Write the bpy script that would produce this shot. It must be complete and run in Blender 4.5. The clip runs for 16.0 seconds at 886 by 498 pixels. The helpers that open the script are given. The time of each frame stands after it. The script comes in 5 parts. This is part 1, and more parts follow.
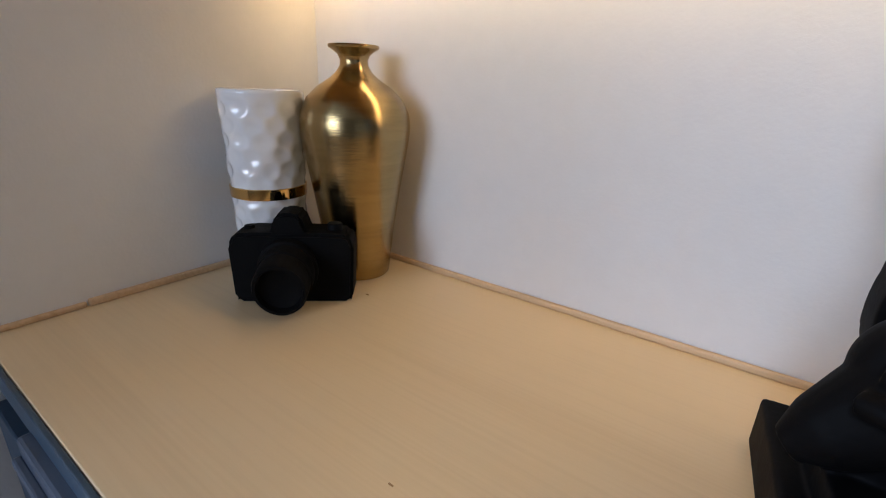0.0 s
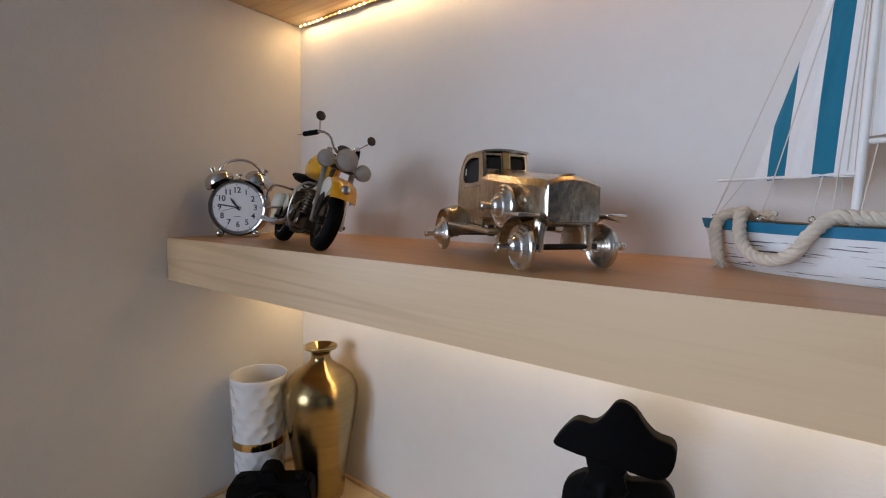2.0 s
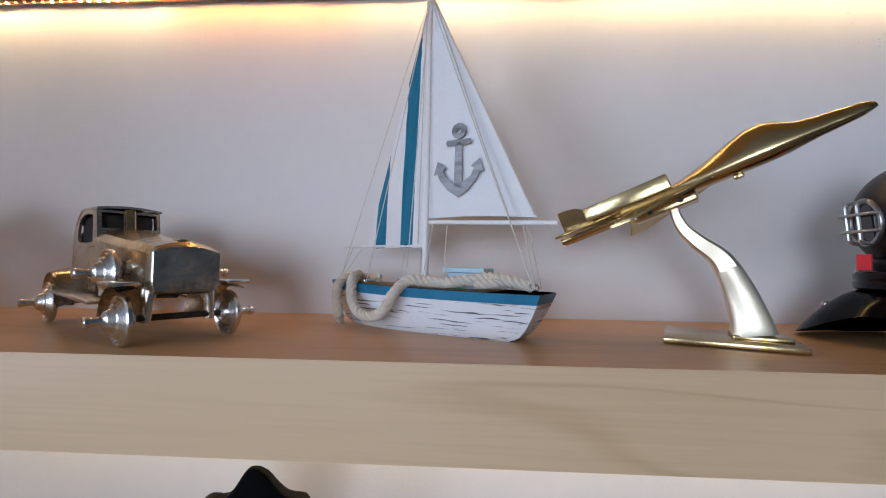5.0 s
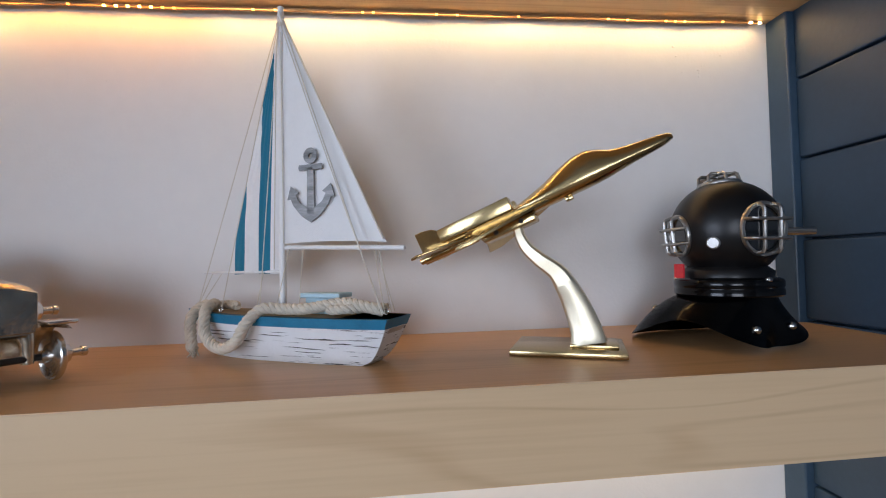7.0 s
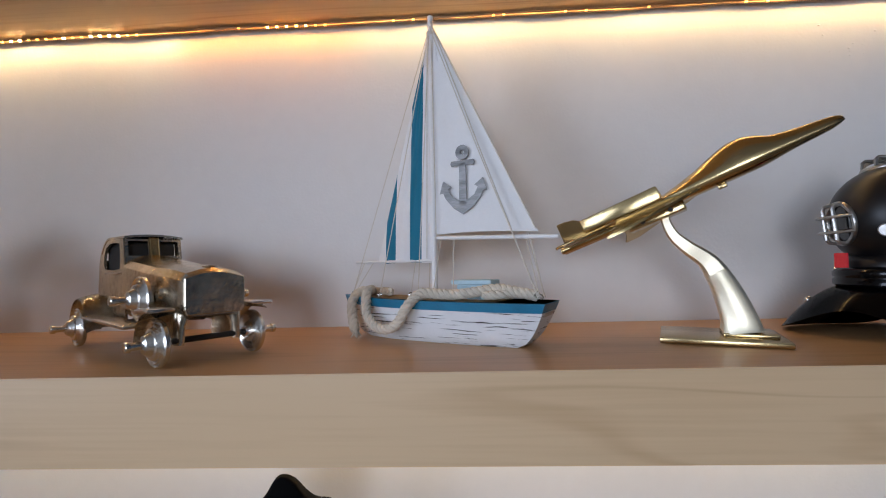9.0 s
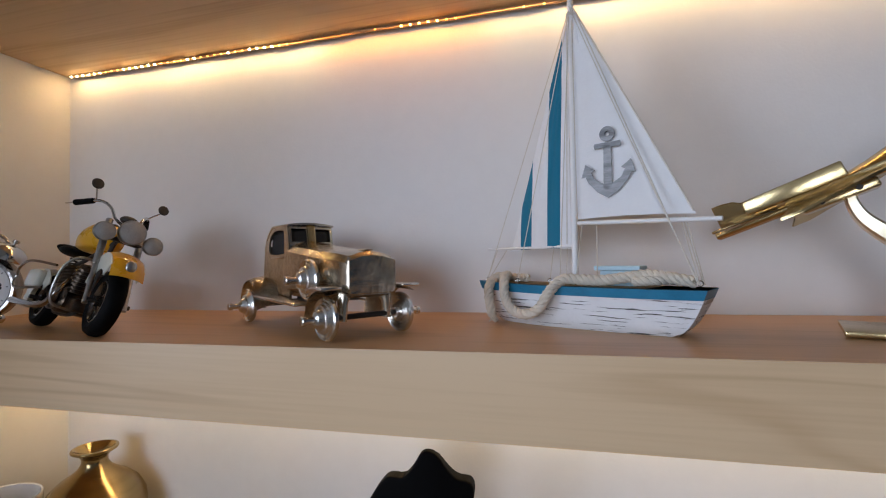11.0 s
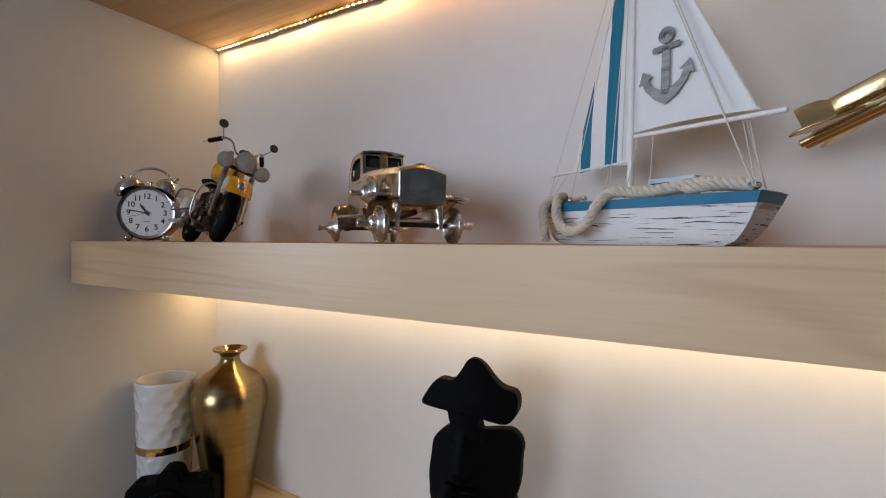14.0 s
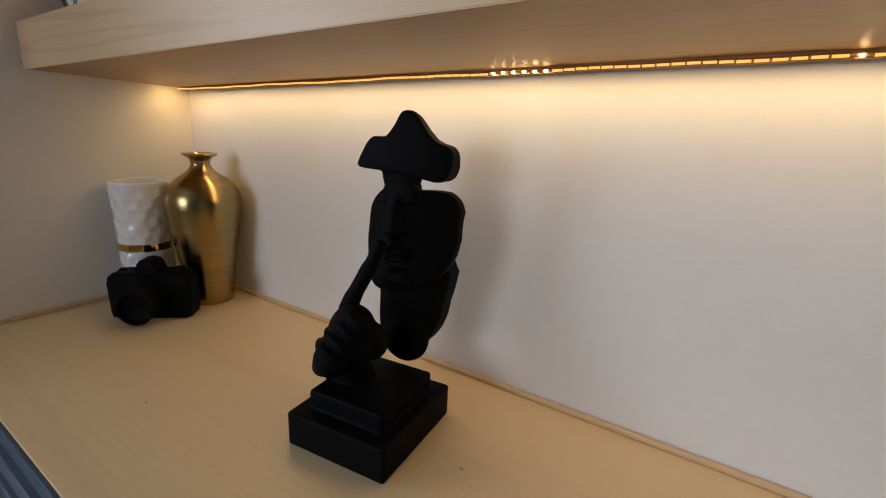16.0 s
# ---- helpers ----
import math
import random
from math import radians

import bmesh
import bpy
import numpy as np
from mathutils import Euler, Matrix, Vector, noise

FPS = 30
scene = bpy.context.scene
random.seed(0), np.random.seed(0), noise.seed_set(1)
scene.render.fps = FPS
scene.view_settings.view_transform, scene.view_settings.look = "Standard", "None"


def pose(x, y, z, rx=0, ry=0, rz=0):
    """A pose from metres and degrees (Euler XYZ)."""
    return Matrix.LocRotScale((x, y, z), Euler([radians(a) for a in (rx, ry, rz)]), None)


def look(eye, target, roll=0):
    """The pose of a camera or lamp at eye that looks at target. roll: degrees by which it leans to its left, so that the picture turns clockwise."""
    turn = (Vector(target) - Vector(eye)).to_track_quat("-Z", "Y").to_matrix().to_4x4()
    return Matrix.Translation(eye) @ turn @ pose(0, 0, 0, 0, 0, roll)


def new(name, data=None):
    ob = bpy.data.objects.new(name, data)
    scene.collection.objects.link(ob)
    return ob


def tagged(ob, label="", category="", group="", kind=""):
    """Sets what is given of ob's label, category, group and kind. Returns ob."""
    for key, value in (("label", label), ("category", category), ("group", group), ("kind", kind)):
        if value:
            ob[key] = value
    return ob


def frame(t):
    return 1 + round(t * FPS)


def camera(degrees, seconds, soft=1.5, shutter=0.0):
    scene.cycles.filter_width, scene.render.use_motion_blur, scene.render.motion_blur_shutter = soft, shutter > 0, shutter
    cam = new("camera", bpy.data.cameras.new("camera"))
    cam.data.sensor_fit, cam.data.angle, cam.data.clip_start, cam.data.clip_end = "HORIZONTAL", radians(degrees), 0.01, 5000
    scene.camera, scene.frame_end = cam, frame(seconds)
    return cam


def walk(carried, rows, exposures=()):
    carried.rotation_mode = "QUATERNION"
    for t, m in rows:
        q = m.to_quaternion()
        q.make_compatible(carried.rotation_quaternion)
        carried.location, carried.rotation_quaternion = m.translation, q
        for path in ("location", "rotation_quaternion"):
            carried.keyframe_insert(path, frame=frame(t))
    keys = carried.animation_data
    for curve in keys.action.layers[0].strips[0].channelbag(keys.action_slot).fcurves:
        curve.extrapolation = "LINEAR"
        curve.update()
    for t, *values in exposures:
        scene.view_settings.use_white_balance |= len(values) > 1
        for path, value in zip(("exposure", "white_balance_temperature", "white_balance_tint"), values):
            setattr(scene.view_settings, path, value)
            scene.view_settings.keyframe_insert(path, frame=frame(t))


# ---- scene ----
cam = camera(88.2, 16.0, 1.1)
PATH = [
    (0, (0.56, -0.462, 1.136), (-0.53, 1.074, 0.462), 2.3),
    (0.3, (0.629, -0.484, 1.153), (-0.383, 1.112, 0.496), 3.3),
    (0.5, (0.663, -0.48, 1.168), (-0.332, 1.137, 0.54), 3.1),
    (0.8, (0.708, -0.509, 1.222), (-0.307, 1.136, 0.709), 2.8),
    (1, (0.732, -0.517, 1.279), (-0.309, 1.124, 0.807), 2.6),
    (1.3, (0.755, -0.533, 1.34), (-0.305, 1.123, 0.973), 2.3),
    (1.5, (0.776, -0.54, 1.381), (-0.346, 1.088, 1.079), 1.7),
    (2, (0.785, -0.559, 1.423), (-0.423, 1.024, 1.236), 1.2),
    (2.5, (0.752, -0.597, 1.44), (-0.429, 1.014, 1.342), 1.5),
    (3, (0.74, -0.619, 1.435), (-0.269, 1.107, 1.39), 2.2),
    (3.5, (0.76, -0.606, 1.439), (-0.006, 1.242, 1.42), 2.3),
    (4, (0.787, -0.58, 1.435), (0.265, 1.35, 1.436), 2.2),
    (4.5, (0.827, -0.559, 1.438), (0.476, 1.41, 1.467), 2.0),
    (5, (0.872, -0.541, 1.439), (0.72, 1.453, 1.493), 1.2),
    (5.2, (0.895, -0.532, 1.441), (0.804, 1.465, 1.497), 0.8),
    (7.3, (0.936, -0.552, 1.459), (1.114, 1.439, 1.522), -1.2),
    (7.5, (0.928, -0.555, 1.459), (1.059, 1.44, 1.523), -1.2),
    (8, (0.909, -0.561, 1.454), (0.95, 1.437, 1.531), -1.2),
    (8.5, (0.889, -0.566, 1.455), (0.831, 1.433, 1.513), -1.3),
    (9, (0.861, -0.571, 1.45), (0.732, 1.424, 1.514), -1.1),
    (11.3, (0.812, -0.583, 1.441), (0.244, 1.335, 1.484), -0.7),
    (11.5, (0.811, -0.583, 1.441), (0.215, 1.325, 1.48), -0.6),
    (12, (0.804, -0.581, 1.44), (0.099, 1.29, 1.474), -0.3),
    (12.5, (0.798, -0.583, 1.443), (0.003, 1.253, 1.465), 0.1),
    (13, (0.808, -0.579, 1.426), (-0.075, 1.215, 1.462), 0.7),
    (13.5, (0.843, -0.57, 1.398), (-0.11, 1.189, 1.406), 1.0),
    (14, (0.896, -0.575, 1.372), (-0.135, 1.139, 1.343), 0.9),
    (14.5, (0.941, -0.581, 1.34), (-0.136, 1.103, 1.284), 1.4),
    (15, (0.962, -0.56, 1.3), (-0.13, 1.096, 1.047), 2.1),
    (15.5, (0.963, -0.527, 1.255), (-0.135, 1.098, 0.863), 2.4),
    (16, (0.97, -0.504, 1.228), (-0.113, 1.102, 0.733), 2.3),
]
walk(cam, [(t, look(eye, target, roll)) for t, eye, target, roll in PATH],
     [(0, 0.43, 6250, 10), (0.5, 0.44, 6350, 10), (1, 0.24, 6150, 10), (1.5, -0.09, 6000, 10), (2, 0.16, 6500, 10), (3, 0.27, 6750, 10), (5, 0.18, 6250, 10), (7.8, 0.16, 6700, 10), (9, 0.04, 6500, 10), (11.5, 0.02, 6500, 10), (12.5, 0.06, 6600, 10), (14.5, 0.03, 6800, 10), (15.2, -0.14, 7100, 10), (16, -0.15, 7300, 10)])

# ---- light ----
world = bpy.data.worlds.new("world")
scene.world = world
world.use_nodes = True
wn = world.node_tree
sky = wn.nodes.new("ShaderNodeTexSky")
sky.sky_type, sky.sun_disc, sky.sun_elevation, sky.sun_rotation = "NISHITA", False, radians(35), radians(200)
wn.links.new(sky.outputs[0], wn.nodes["Background"].inputs[0])
wn.nodes["Background"].inputs[1].default_value = 0.12


def area_lamp(name, m, sx, sy, watts, color):
    data = bpy.data.lights.new(name, "AREA")
    data.shape, data.size, data.size_y, data.energy, data.color = "RECTANGLE", sx, sy, watts, color
    ob = new(name, data)
    ob.matrix_world = m
    return ob


WARM, AMBER = (1.0, 0.64, 0.28), (1.0, 0.42, 0.09)
# daylight from a window out of view to the left
area_lamp("daylight_lamp", look((-1.62, -1.9, 1.65), (0.6, -0.2, 1.3)), 1.5, 1.3, 44, (0.645, 0.76, 1.0))
# added daylight fill from behind the camera; no window is known there
area_lamp("daylight_lamp", look((0.2, -3.55, 1.65), (0.7, 0, 1.2)), 1.3, 1.3, 33, (0.645, 0.76, 1.0))
# the LED tapes under the two shelves
area_lamp("tape_light", pose(0.705, -0.0330, 1.2920, 0, -0.43, 0), 1.34, 0.006, 0.83, (1.0, 0.725, 0.41))
area_lamp("tape_light", pose(0.040, -0.045, 1.2880, 0, 20, 0), 0.03, 0.02, 0.032, (1.0, 0.60, 0.22))
area_lamp("tape_light", pose(0.25, -0.014, 1.7560, 0, 0, 0), 0.46, 0.006, 0.34, WARM)
area_lamp("tape_light", pose(0.60, -0.014, 1.7560, 0, 0, 0), 0.24, 0.006, 0.15, AMBER)
area_lamp("tape_light", pose(1.055, -0.014, 1.7560, 0, 0, 0), 0.67, 0.006, 0.40, WARM)


# ---- materials ----
def material(name, color, rough=0.5, metal=0.0, vary=0.08, scale=20.0, bump=0.0, bump_scale=200.0, stretch=(1, 1, 1), coat=0.0, spec=0.5):
    m = bpy.data.materials.new(name)
    m.use_nodes = True
    n, l = m.node_tree.nodes, m.node_tree.links
    b = n["Principled BSDF"]
    b.inputs["Roughness"].default_value, b.inputs["Metallic"].default_value = rough, metal
    b.inputs["Coat Weight"].default_value, b.inputs["Coat Roughness"].default_value = coat, 0.08
    b.inputs["Specular IOR Level"].default_value = spec
    tc, mp = n.new("ShaderNodeTexCoord"), n.new("ShaderNodeMapping")
    mp.inputs["Scale"].default_value = stretch
    l.new(tc.outputs["Object"], mp.inputs["Vector"])
    big, fine = n.new("ShaderNodeTexNoise"), n.new("ShaderNodeTexNoise")
    big.inputs["Scale"].default_value, fine.inputs["Scale"].default_value = scale, scale * 9
    big.inputs["Detail"].default_value, fine.inputs["Detail"].default_value = 4, 3
    for t in (big, fine):
        l.new(mp.outputs[0], t.inputs["Vector"])
    add = n.new("ShaderNodeMath")
    add.operation = "MULTIPLY_ADD"
    l.new(fine.outputs[0], add.inputs[0])
    add.inputs[1].default_value = 0.45
    l.new(big.outputs[0], add.inputs[2])
    ramp = n.new("ShaderNodeValToRGB")
    c = np.array(color[:3])
    ramp.color_ramp.elements[0].position, ramp.color_ramp.elements[1].position = 0.45, 0.95
    ramp.color_ramp.elements[0].color = (*np.clip(c * (1 - vary), 0, 1), 1)
    ramp.color_ramp.elements[1].color = (*np.clip(c * (1 + vary), 0, 1), 1)
    l.new(add.outputs[0], ramp.inputs[0])
    l.new(ramp.outputs[0], b.inputs["Base Color"])
    rr = n.new("ShaderNodeMapRange")
    rr.inputs["To Min"].default_value, rr.inputs["To Max"].default_value = max(0.02, rough * 0.8), min(1, rough * 1.2)
    l.new(big.outputs[0], rr.inputs[0])
    l.new(rr.outputs[0], b.inputs["Roughness"])
    if bump:
        bt, bn = n.new("ShaderNodeTexNoise"), n.new("ShaderNodeBump")
        bt.inputs["Scale"].default_value = bump_scale
        bt.inputs["Detail"].default_value = 4
        bn.inputs["Strength"].default_value, bn.inputs["Distance"].default_value = bump, 0.001
        l.new(mp.outputs[0], bt.inputs["Vector"])
        l.new(bt.outputs[0], bn.inputs["Height"])
        l.new(bn.outputs[0], b.inputs["Normal"])
    return m


def wood(name, light, dark, rough=0.4, along=0, figure=7.0, pores=1.0):
    """Pale veneer: slow cathedral figure, fine pores along the board and soft blotches."""
    m = bpy.data.materials.new(name)
    m.use_nodes = True
    n, l = m.node_tree.nodes, m.node_tree.links
    b = n["Principled BSDF"]
    tc = n.new("ShaderNodeTexCoord")
    long = [9.0, 9.0, 9.0]
    long[along] = 0.6
    fine = [260.0, 260.0, 260.0]
    fine[along] = 5.0
    vals = []
    for sc, detail, dist in ((long, 2, 0.6), (fine, 3, 0.0), ([3.0] * 3, 3, 0.0)):
        mp, t = n.new("ShaderNodeMapping"), n.new("ShaderNodeTexNoise")
        mp.inputs["Scale"].default_value = sc
        t.inputs["Scale"].default_value, t.inputs["Detail"].default_value, t.inputs["Distortion"].default_value = 1.0, detail, dist
        l.new(tc.outputs["Object"], mp.inputs[0])
        l.new(mp.outputs[0], t.inputs["Vector"])
        vals.append(t)
    # rings: contour lines of the slow field
    mul, sn = n.new("ShaderNodeMath"), n.new("ShaderNodeMath")
    mul.operation, sn.operation = "MULTIPLY", "PINGPONG"
    mul.inputs[1].default_value, sn.inputs[1].default_value = figure, 0.5
    l.new(vals[0].outputs[0], mul.inputs[0])
    l.new(mul.outputs[0], sn.inputs[0])
    ring = n.new("ShaderNodeMapRange")
    ring.interpolation_type = "SMOOTHSTEP"
    ring.inputs["From Min"].default_value, ring.inputs["From Max"].default_value = 0.0, 0.16
    l.new(sn.outputs[0], ring.inputs[0])
    a1, a2 = n.new("ShaderNodeMath"), n.new("ShaderNodeMath")
    a1.operation = a2.operation = "MULTIPLY_ADD"
    soft = n.new("ShaderNodeMath")
    soft.operation = "MULTIPLY_ADD"
    soft.inputs[1].default_value, soft.inputs[2].default_value = pores, 0.5 - 0.5 * pores
    l.new(vals[1].outputs[0], soft.inputs[0])
    l.new(ring.outputs[0], a1.inputs[0])
    a1.inputs[1].default_value = 0.32
    l.new(soft.outputs[0], a1.inputs[2])
    l.new(vals[2].outputs[0], a2.inputs[0])
    a2.inputs[1].default_value = 0.6
    l.new(a1.outputs[0], a2.inputs[2])
    ramp = n.new("ShaderNodeValToRGB")
    ramp.color_ramp.elements[0].position, ramp.color_ramp.elements[1].position = 0.5, 1.0
    ramp.color_ramp.elements[0].color, ramp.color_ramp.elements[1].color = (*dark, 1), (*light, 1)
    sc = n.new("ShaderNodeMath")
    sc.operation = "MULTIPLY"
    sc.inputs[1].default_value = 0.86
    l.new(a2.outputs[0], sc.inputs[0])
    l.new(sc.outputs[0], ramp.inputs[0])
    l.new(ramp.outputs[0], b.inputs["Base Color"])
    rr = n.new("ShaderNodeMapRange")
    rr.inputs["To Min"].default_value, rr.inputs["To Max"].default_value = rough * 0.8, rough * 1.25
    l.new(vals[2].outputs[0], rr.inputs[0])
    l.new(rr.outputs[0], b.inputs["Roughness"])
    bn = n.new("ShaderNodeBump")
    bn.inputs["Strength"].default_value, bn.inputs["Distance"].default_value = 0.12, 0.0006
    l.new(vals[1].outputs[0], bn.inputs["Height"])
    l.new(bn.outputs[0], b.inputs["Normal"])
    return m


def glowing(name, color, strength):
    m = bpy.data.materials.new(name)
    m.use_nodes = True
    b = m.node_tree.nodes["Principled BSDF"]
    b.inputs["Base Color"].default_value = (*color, 1)
    b.inputs["Emission Color"].default_value, b.inputs["Emission Strength"].default_value = (*color, 1), strength
    return m


PAINT = material("white_wall_paint", (0.78, 0.77, 0.75), 0.55, 0, 0.03, 6, 0.25, 260)
# unseen room surfaces, kept dark so that glossy things reflect less
ROOM = material("dark_room_surround", (0.34, 0.335, 0.32), 0.6, 0, 0.03, 4, 0.2, 200)
NAVY = material("navy_painted_board", (0.022, 0.045, 0.075), 0.42, 0, 0.15, 14, 0.2, 160)
NAVY_TRIM = material("navy_trim_paint", (0.035, 0.065, 0.10), 0.38, 0, 0.12, 14, 0.15, 160)
GREY_TRIM = material("slate_blue_trim", (0.065, 0.085, 0.12), 0.35, 0, 0.12, 20, 0.15, 160)
COUNTER = wood("birch_counter", (0.75, 0.575, 0.345), (0.69, 0.52, 0.305), 0.34, 0, 1.5)
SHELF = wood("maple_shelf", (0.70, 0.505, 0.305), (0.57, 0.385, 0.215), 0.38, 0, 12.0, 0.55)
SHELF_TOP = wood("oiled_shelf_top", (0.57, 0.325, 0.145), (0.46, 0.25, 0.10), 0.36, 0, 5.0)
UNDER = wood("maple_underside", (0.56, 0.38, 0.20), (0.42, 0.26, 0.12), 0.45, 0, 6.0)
# copy of UNDER, darkened because the lower underside came out too bright
UNDER_LOW = wood("darkened_underside", (0.42, 0.255, 0.12), (0.33, 0.195, 0.088), 0.42, 0, 6.0)
BEAD = wood("pale_bead", (0.66, 0.46, 0.27), (0.52, 0.34, 0.18), 0.45, 0, 3.0)
OAK_FLOOR = wood("oak_floor", (0.32, 0.21, 0.12), (0.22, 0.14, 0.08), 0.45, 0, 5.0)
# strong mottling puts dark reflections and warm highlights into the metal's colour
ALU = material("cast_aluminium", (0.60, 0.53, 0.42), 0.23, 1, 0.45, 30, 0.45, 110)
ALU_BRIGHT = material("bright_aluminium", (0.72, 0.70, 0.66), 0.24, 1, 0.10, 60, 0.2, 200)
SHADE_BLACK = material("cabin_shade_black", (0.012, 0.012, 0.012), 0.7, 0, 0.2, 40)
IRON = material("dark_iron", (0.05, 0.045, 0.04), 0.5, 0.6, 0.3, 80, 0.3, 200)
CHROME = material("polished_chrome", (0.60, 0.59, 0.57), 0.12, 1, 0.05, 40)
DULL_CHROME = material("dull_chrome", (0.42, 0.41, 0.39), 0.34, 1, 0.2, 90, 0.3, 300)
ENGINE = material("oily_dark_metal", (0.10, 0.075, 0.055), 0.32, 0.9, 0.4, 70, 0.4, 220)
RUBBER = material("black_rubber", (0.0035, 0.0035, 0.0035), 0.6, 0, 0.3, 80, 0.3, 500, spec=0.07)
# chrome darkened in its base colour to stand for dark reflections
CHROME_DARK_REFLECT = material("dark_reflection_chrome", (0.30, 0.285, 0.27), 0.17, 1, 0.25, 70, 0.2, 200)
YELLOW = material("yellow_enamel", (0.72, 0.36, 0.012), 0.28, 0, 0.06, 40, coat=0.4)
CREAM = material("cream_enamel", (0.66, 0.65, 0.56), 0.3, 0, 0.06, 40, coat=0.3)
LAMP_GLASS = material("frosted_lamp", (0.36, 0.36, 0.35), 0.25, 0.0, 0.15, 90)
DIAL = material("white_dial", (0.80, 0.80, 0.80), 0.35, 0, 0.02, 40)
INK = material("black_print", (0.012, 0.012, 0.014), 0.5, 0, 0.1, 40)
TEAL = material("teal_paint", (0.010, 0.17, 0.30), 0.42, 0, 0.14, 60, 0.3, 200)
CLOTH = material("white_sailcloth", (0.80, 0.80, 0.80), 0.85, 0, 0.03, 30, 0.5, 1400)
WHITE_WOOD = material("white_painted_dowel", (0.78, 0.78, 0.77), 0.45, 0, 0.04, 60, 0.2, 200)
ROPE = material("cotton_rope", (0.62, 0.56, 0.46), 0.9, 0, 0.12, 120, 0.6, 900)
THREAD = material("pale_thread", (0.66, 0.62, 0.54), 0.9, 0, 0.08, 200)
DECK = wood("bare_deck_wood", (0.52, 0.40, 0.25), (0.40, 0.29, 0.17), 0.6, 0, 4.0)
PALE_BLUE = material("pale_blue_paint", (0.42, 0.60, 0.68), 0.5, 0, 0.06, 60, 0.2, 200)
HELMET_BLACK = material("satin_black_metal", (0.004, 0.004, 0.0045), 0.36, 0.0, 0.2, 30, 0.05, 200, spec=0.35)
HELMET_GLOSS = material("gloss_black_metal", (0.002, 0.002, 0.0024), 0.14, 0.0, 0.2, 30, spec=0.3)
RED = material("red_label", (0.62, 0.02, 0.03), 0.4, 0, 0.06, 60)
CERAMIC = material("white_glazed_ceramic", (0.78, 0.78, 0.78), 0.14, 0, 0.02, 10, 0, 100, coat=0.6)
GOLD_BAND = material("polished_gold_band", (0.75, 0.50, 0.20), 0.1, 1, 0.06, 30)
BRASS = material("brushed_brass", (0.40, 0.29, 0.135), 0.20, 1, 0.14, 7, 0.25, 50, stretch=(1, 1, 16))
BRASS_MODEL = material("cast_brass", (0.56, 0.425, 0.215), 0.22, 1, 0.08, 30, 0.2, 90)
# paler brass: the bright window reflection on the arm is in the colour
BRASS_SHEEN = material("brass_with_painted_sheen", (0.92, 0.84, 0.64), 0.42, 1, 0.05, 30)
SOFT_BLACK = material("matt_black_plastic", (0.002, 0.002, 0.0023), 0.65, 0, 0.3, 60, 0.2, 500, spec=0.1)
STATUE_BLACK = material("matt_black_resin", (0.0018, 0.0019, 0.0024), 0.62, 0, 0.25, 40, 0.2, 300, spec=0.08)
TAPE = material("copper_led_tape", (0.35, 0.20, 0.08), 0.4, 0.3, 0.2, 60)
GLOW = glowing("warm_led", (1.0, 0.72, 0.36), 26)
GLOW_AMBER = glowing("amber_led", (1.0, 0.50, 0.12), 12)
GLOW_DIM = glowing("dim_led", (1.0, 0.50, 0.12), 1.3)


# ---- mesh helpers ----
def part(name, bm, mat, parent=None, label="", smooth=40, local=None):
    me = bpy.data.meshes.new(name)
    bmesh.ops.recalc_face_normals(bm, faces=bm.faces)
    bm.to_mesh(me)
    bm.free()
    me.materials.append(mat)
    if smooth:
        me.shade_smooth()
        me.set_sharp_from_angle(angle=radians(smooth))
    ob = new(name, me)
    if parent is not None:
        ob.parent = parent
    if local is not None:
        ob.matrix_local = local
    if label:
        ob["label"] = label
    return ob


def thing(name, m, label, category, group="", kind=""):
    ob = new(name)
    ob.empty_display_size = 0.02
    ob.matrix_world = m
    return tagged(ob, label, category, group, kind)


def setting(name, bm, mat, label, category, smooth=0):
    return tagged(part(name, bm, mat, None, "", smooth), label, category, "", "structure")


def box(bm, lo, hi, bevel=0.0, m=None, seg=2):
    c = [(a + b) / 2 for a, b in zip(lo, hi)]
    d = [abs(b - a) for a, b in zip(lo, hi)]
    got = bmesh.ops.create_cube(bm, size=1, matrix=Matrix.Translation(c) @ Matrix.Diagonal((*d, 1)))
    vs = got["verts"]
    if bevel:
        es = list({e for v in vs for e in v.link_edges})
        r = bmesh.ops.bevel(bm, geom=es, offset=bevel, segments=seg, affect="EDGES", profile=0.5)
        vs = list({v for f in r["faces"] for v in f.verts} | {v for v in vs if v.is_valid})
    if m is not None:
        bmesh.ops.transform(bm, matrix=m, verts=vs)
    return vs


def lathe(bm, profile, seg=48, m=None):
    rings = []
    for r, z in profile:
        if r < 1e-5:
            rings.append([bm.verts.new((0, 0, z))])
        else:
            rings.append([bm.verts.new((r * math.cos(2 * math.pi * k / seg), r * math.sin(2 * math.pi * k / seg), z)) for k in range(seg)])
    for a, b in zip(rings, rings[1:]):
        for k in range(seg):
            q = [a[k % len(a)], a[(k + 1) % len(a)], b[(k + 1) % len(b)], b[k % len(b)]]
            q = list(dict.fromkeys(q))
            if len(q) > 2:
                bm.faces.new(q)
    vs = [v for r in rings for v in r]
    if m is not None:
        bmesh.ops.transform(bm, matrix=m, verts=vs)
    return vs


def aim(p0, p1):
    d = Vector(p1) - Vector(p0)
    return Matrix.Translation(p0) @ d.to_track_quat("Z", "Y").to_matrix().to_4x4(), d.length


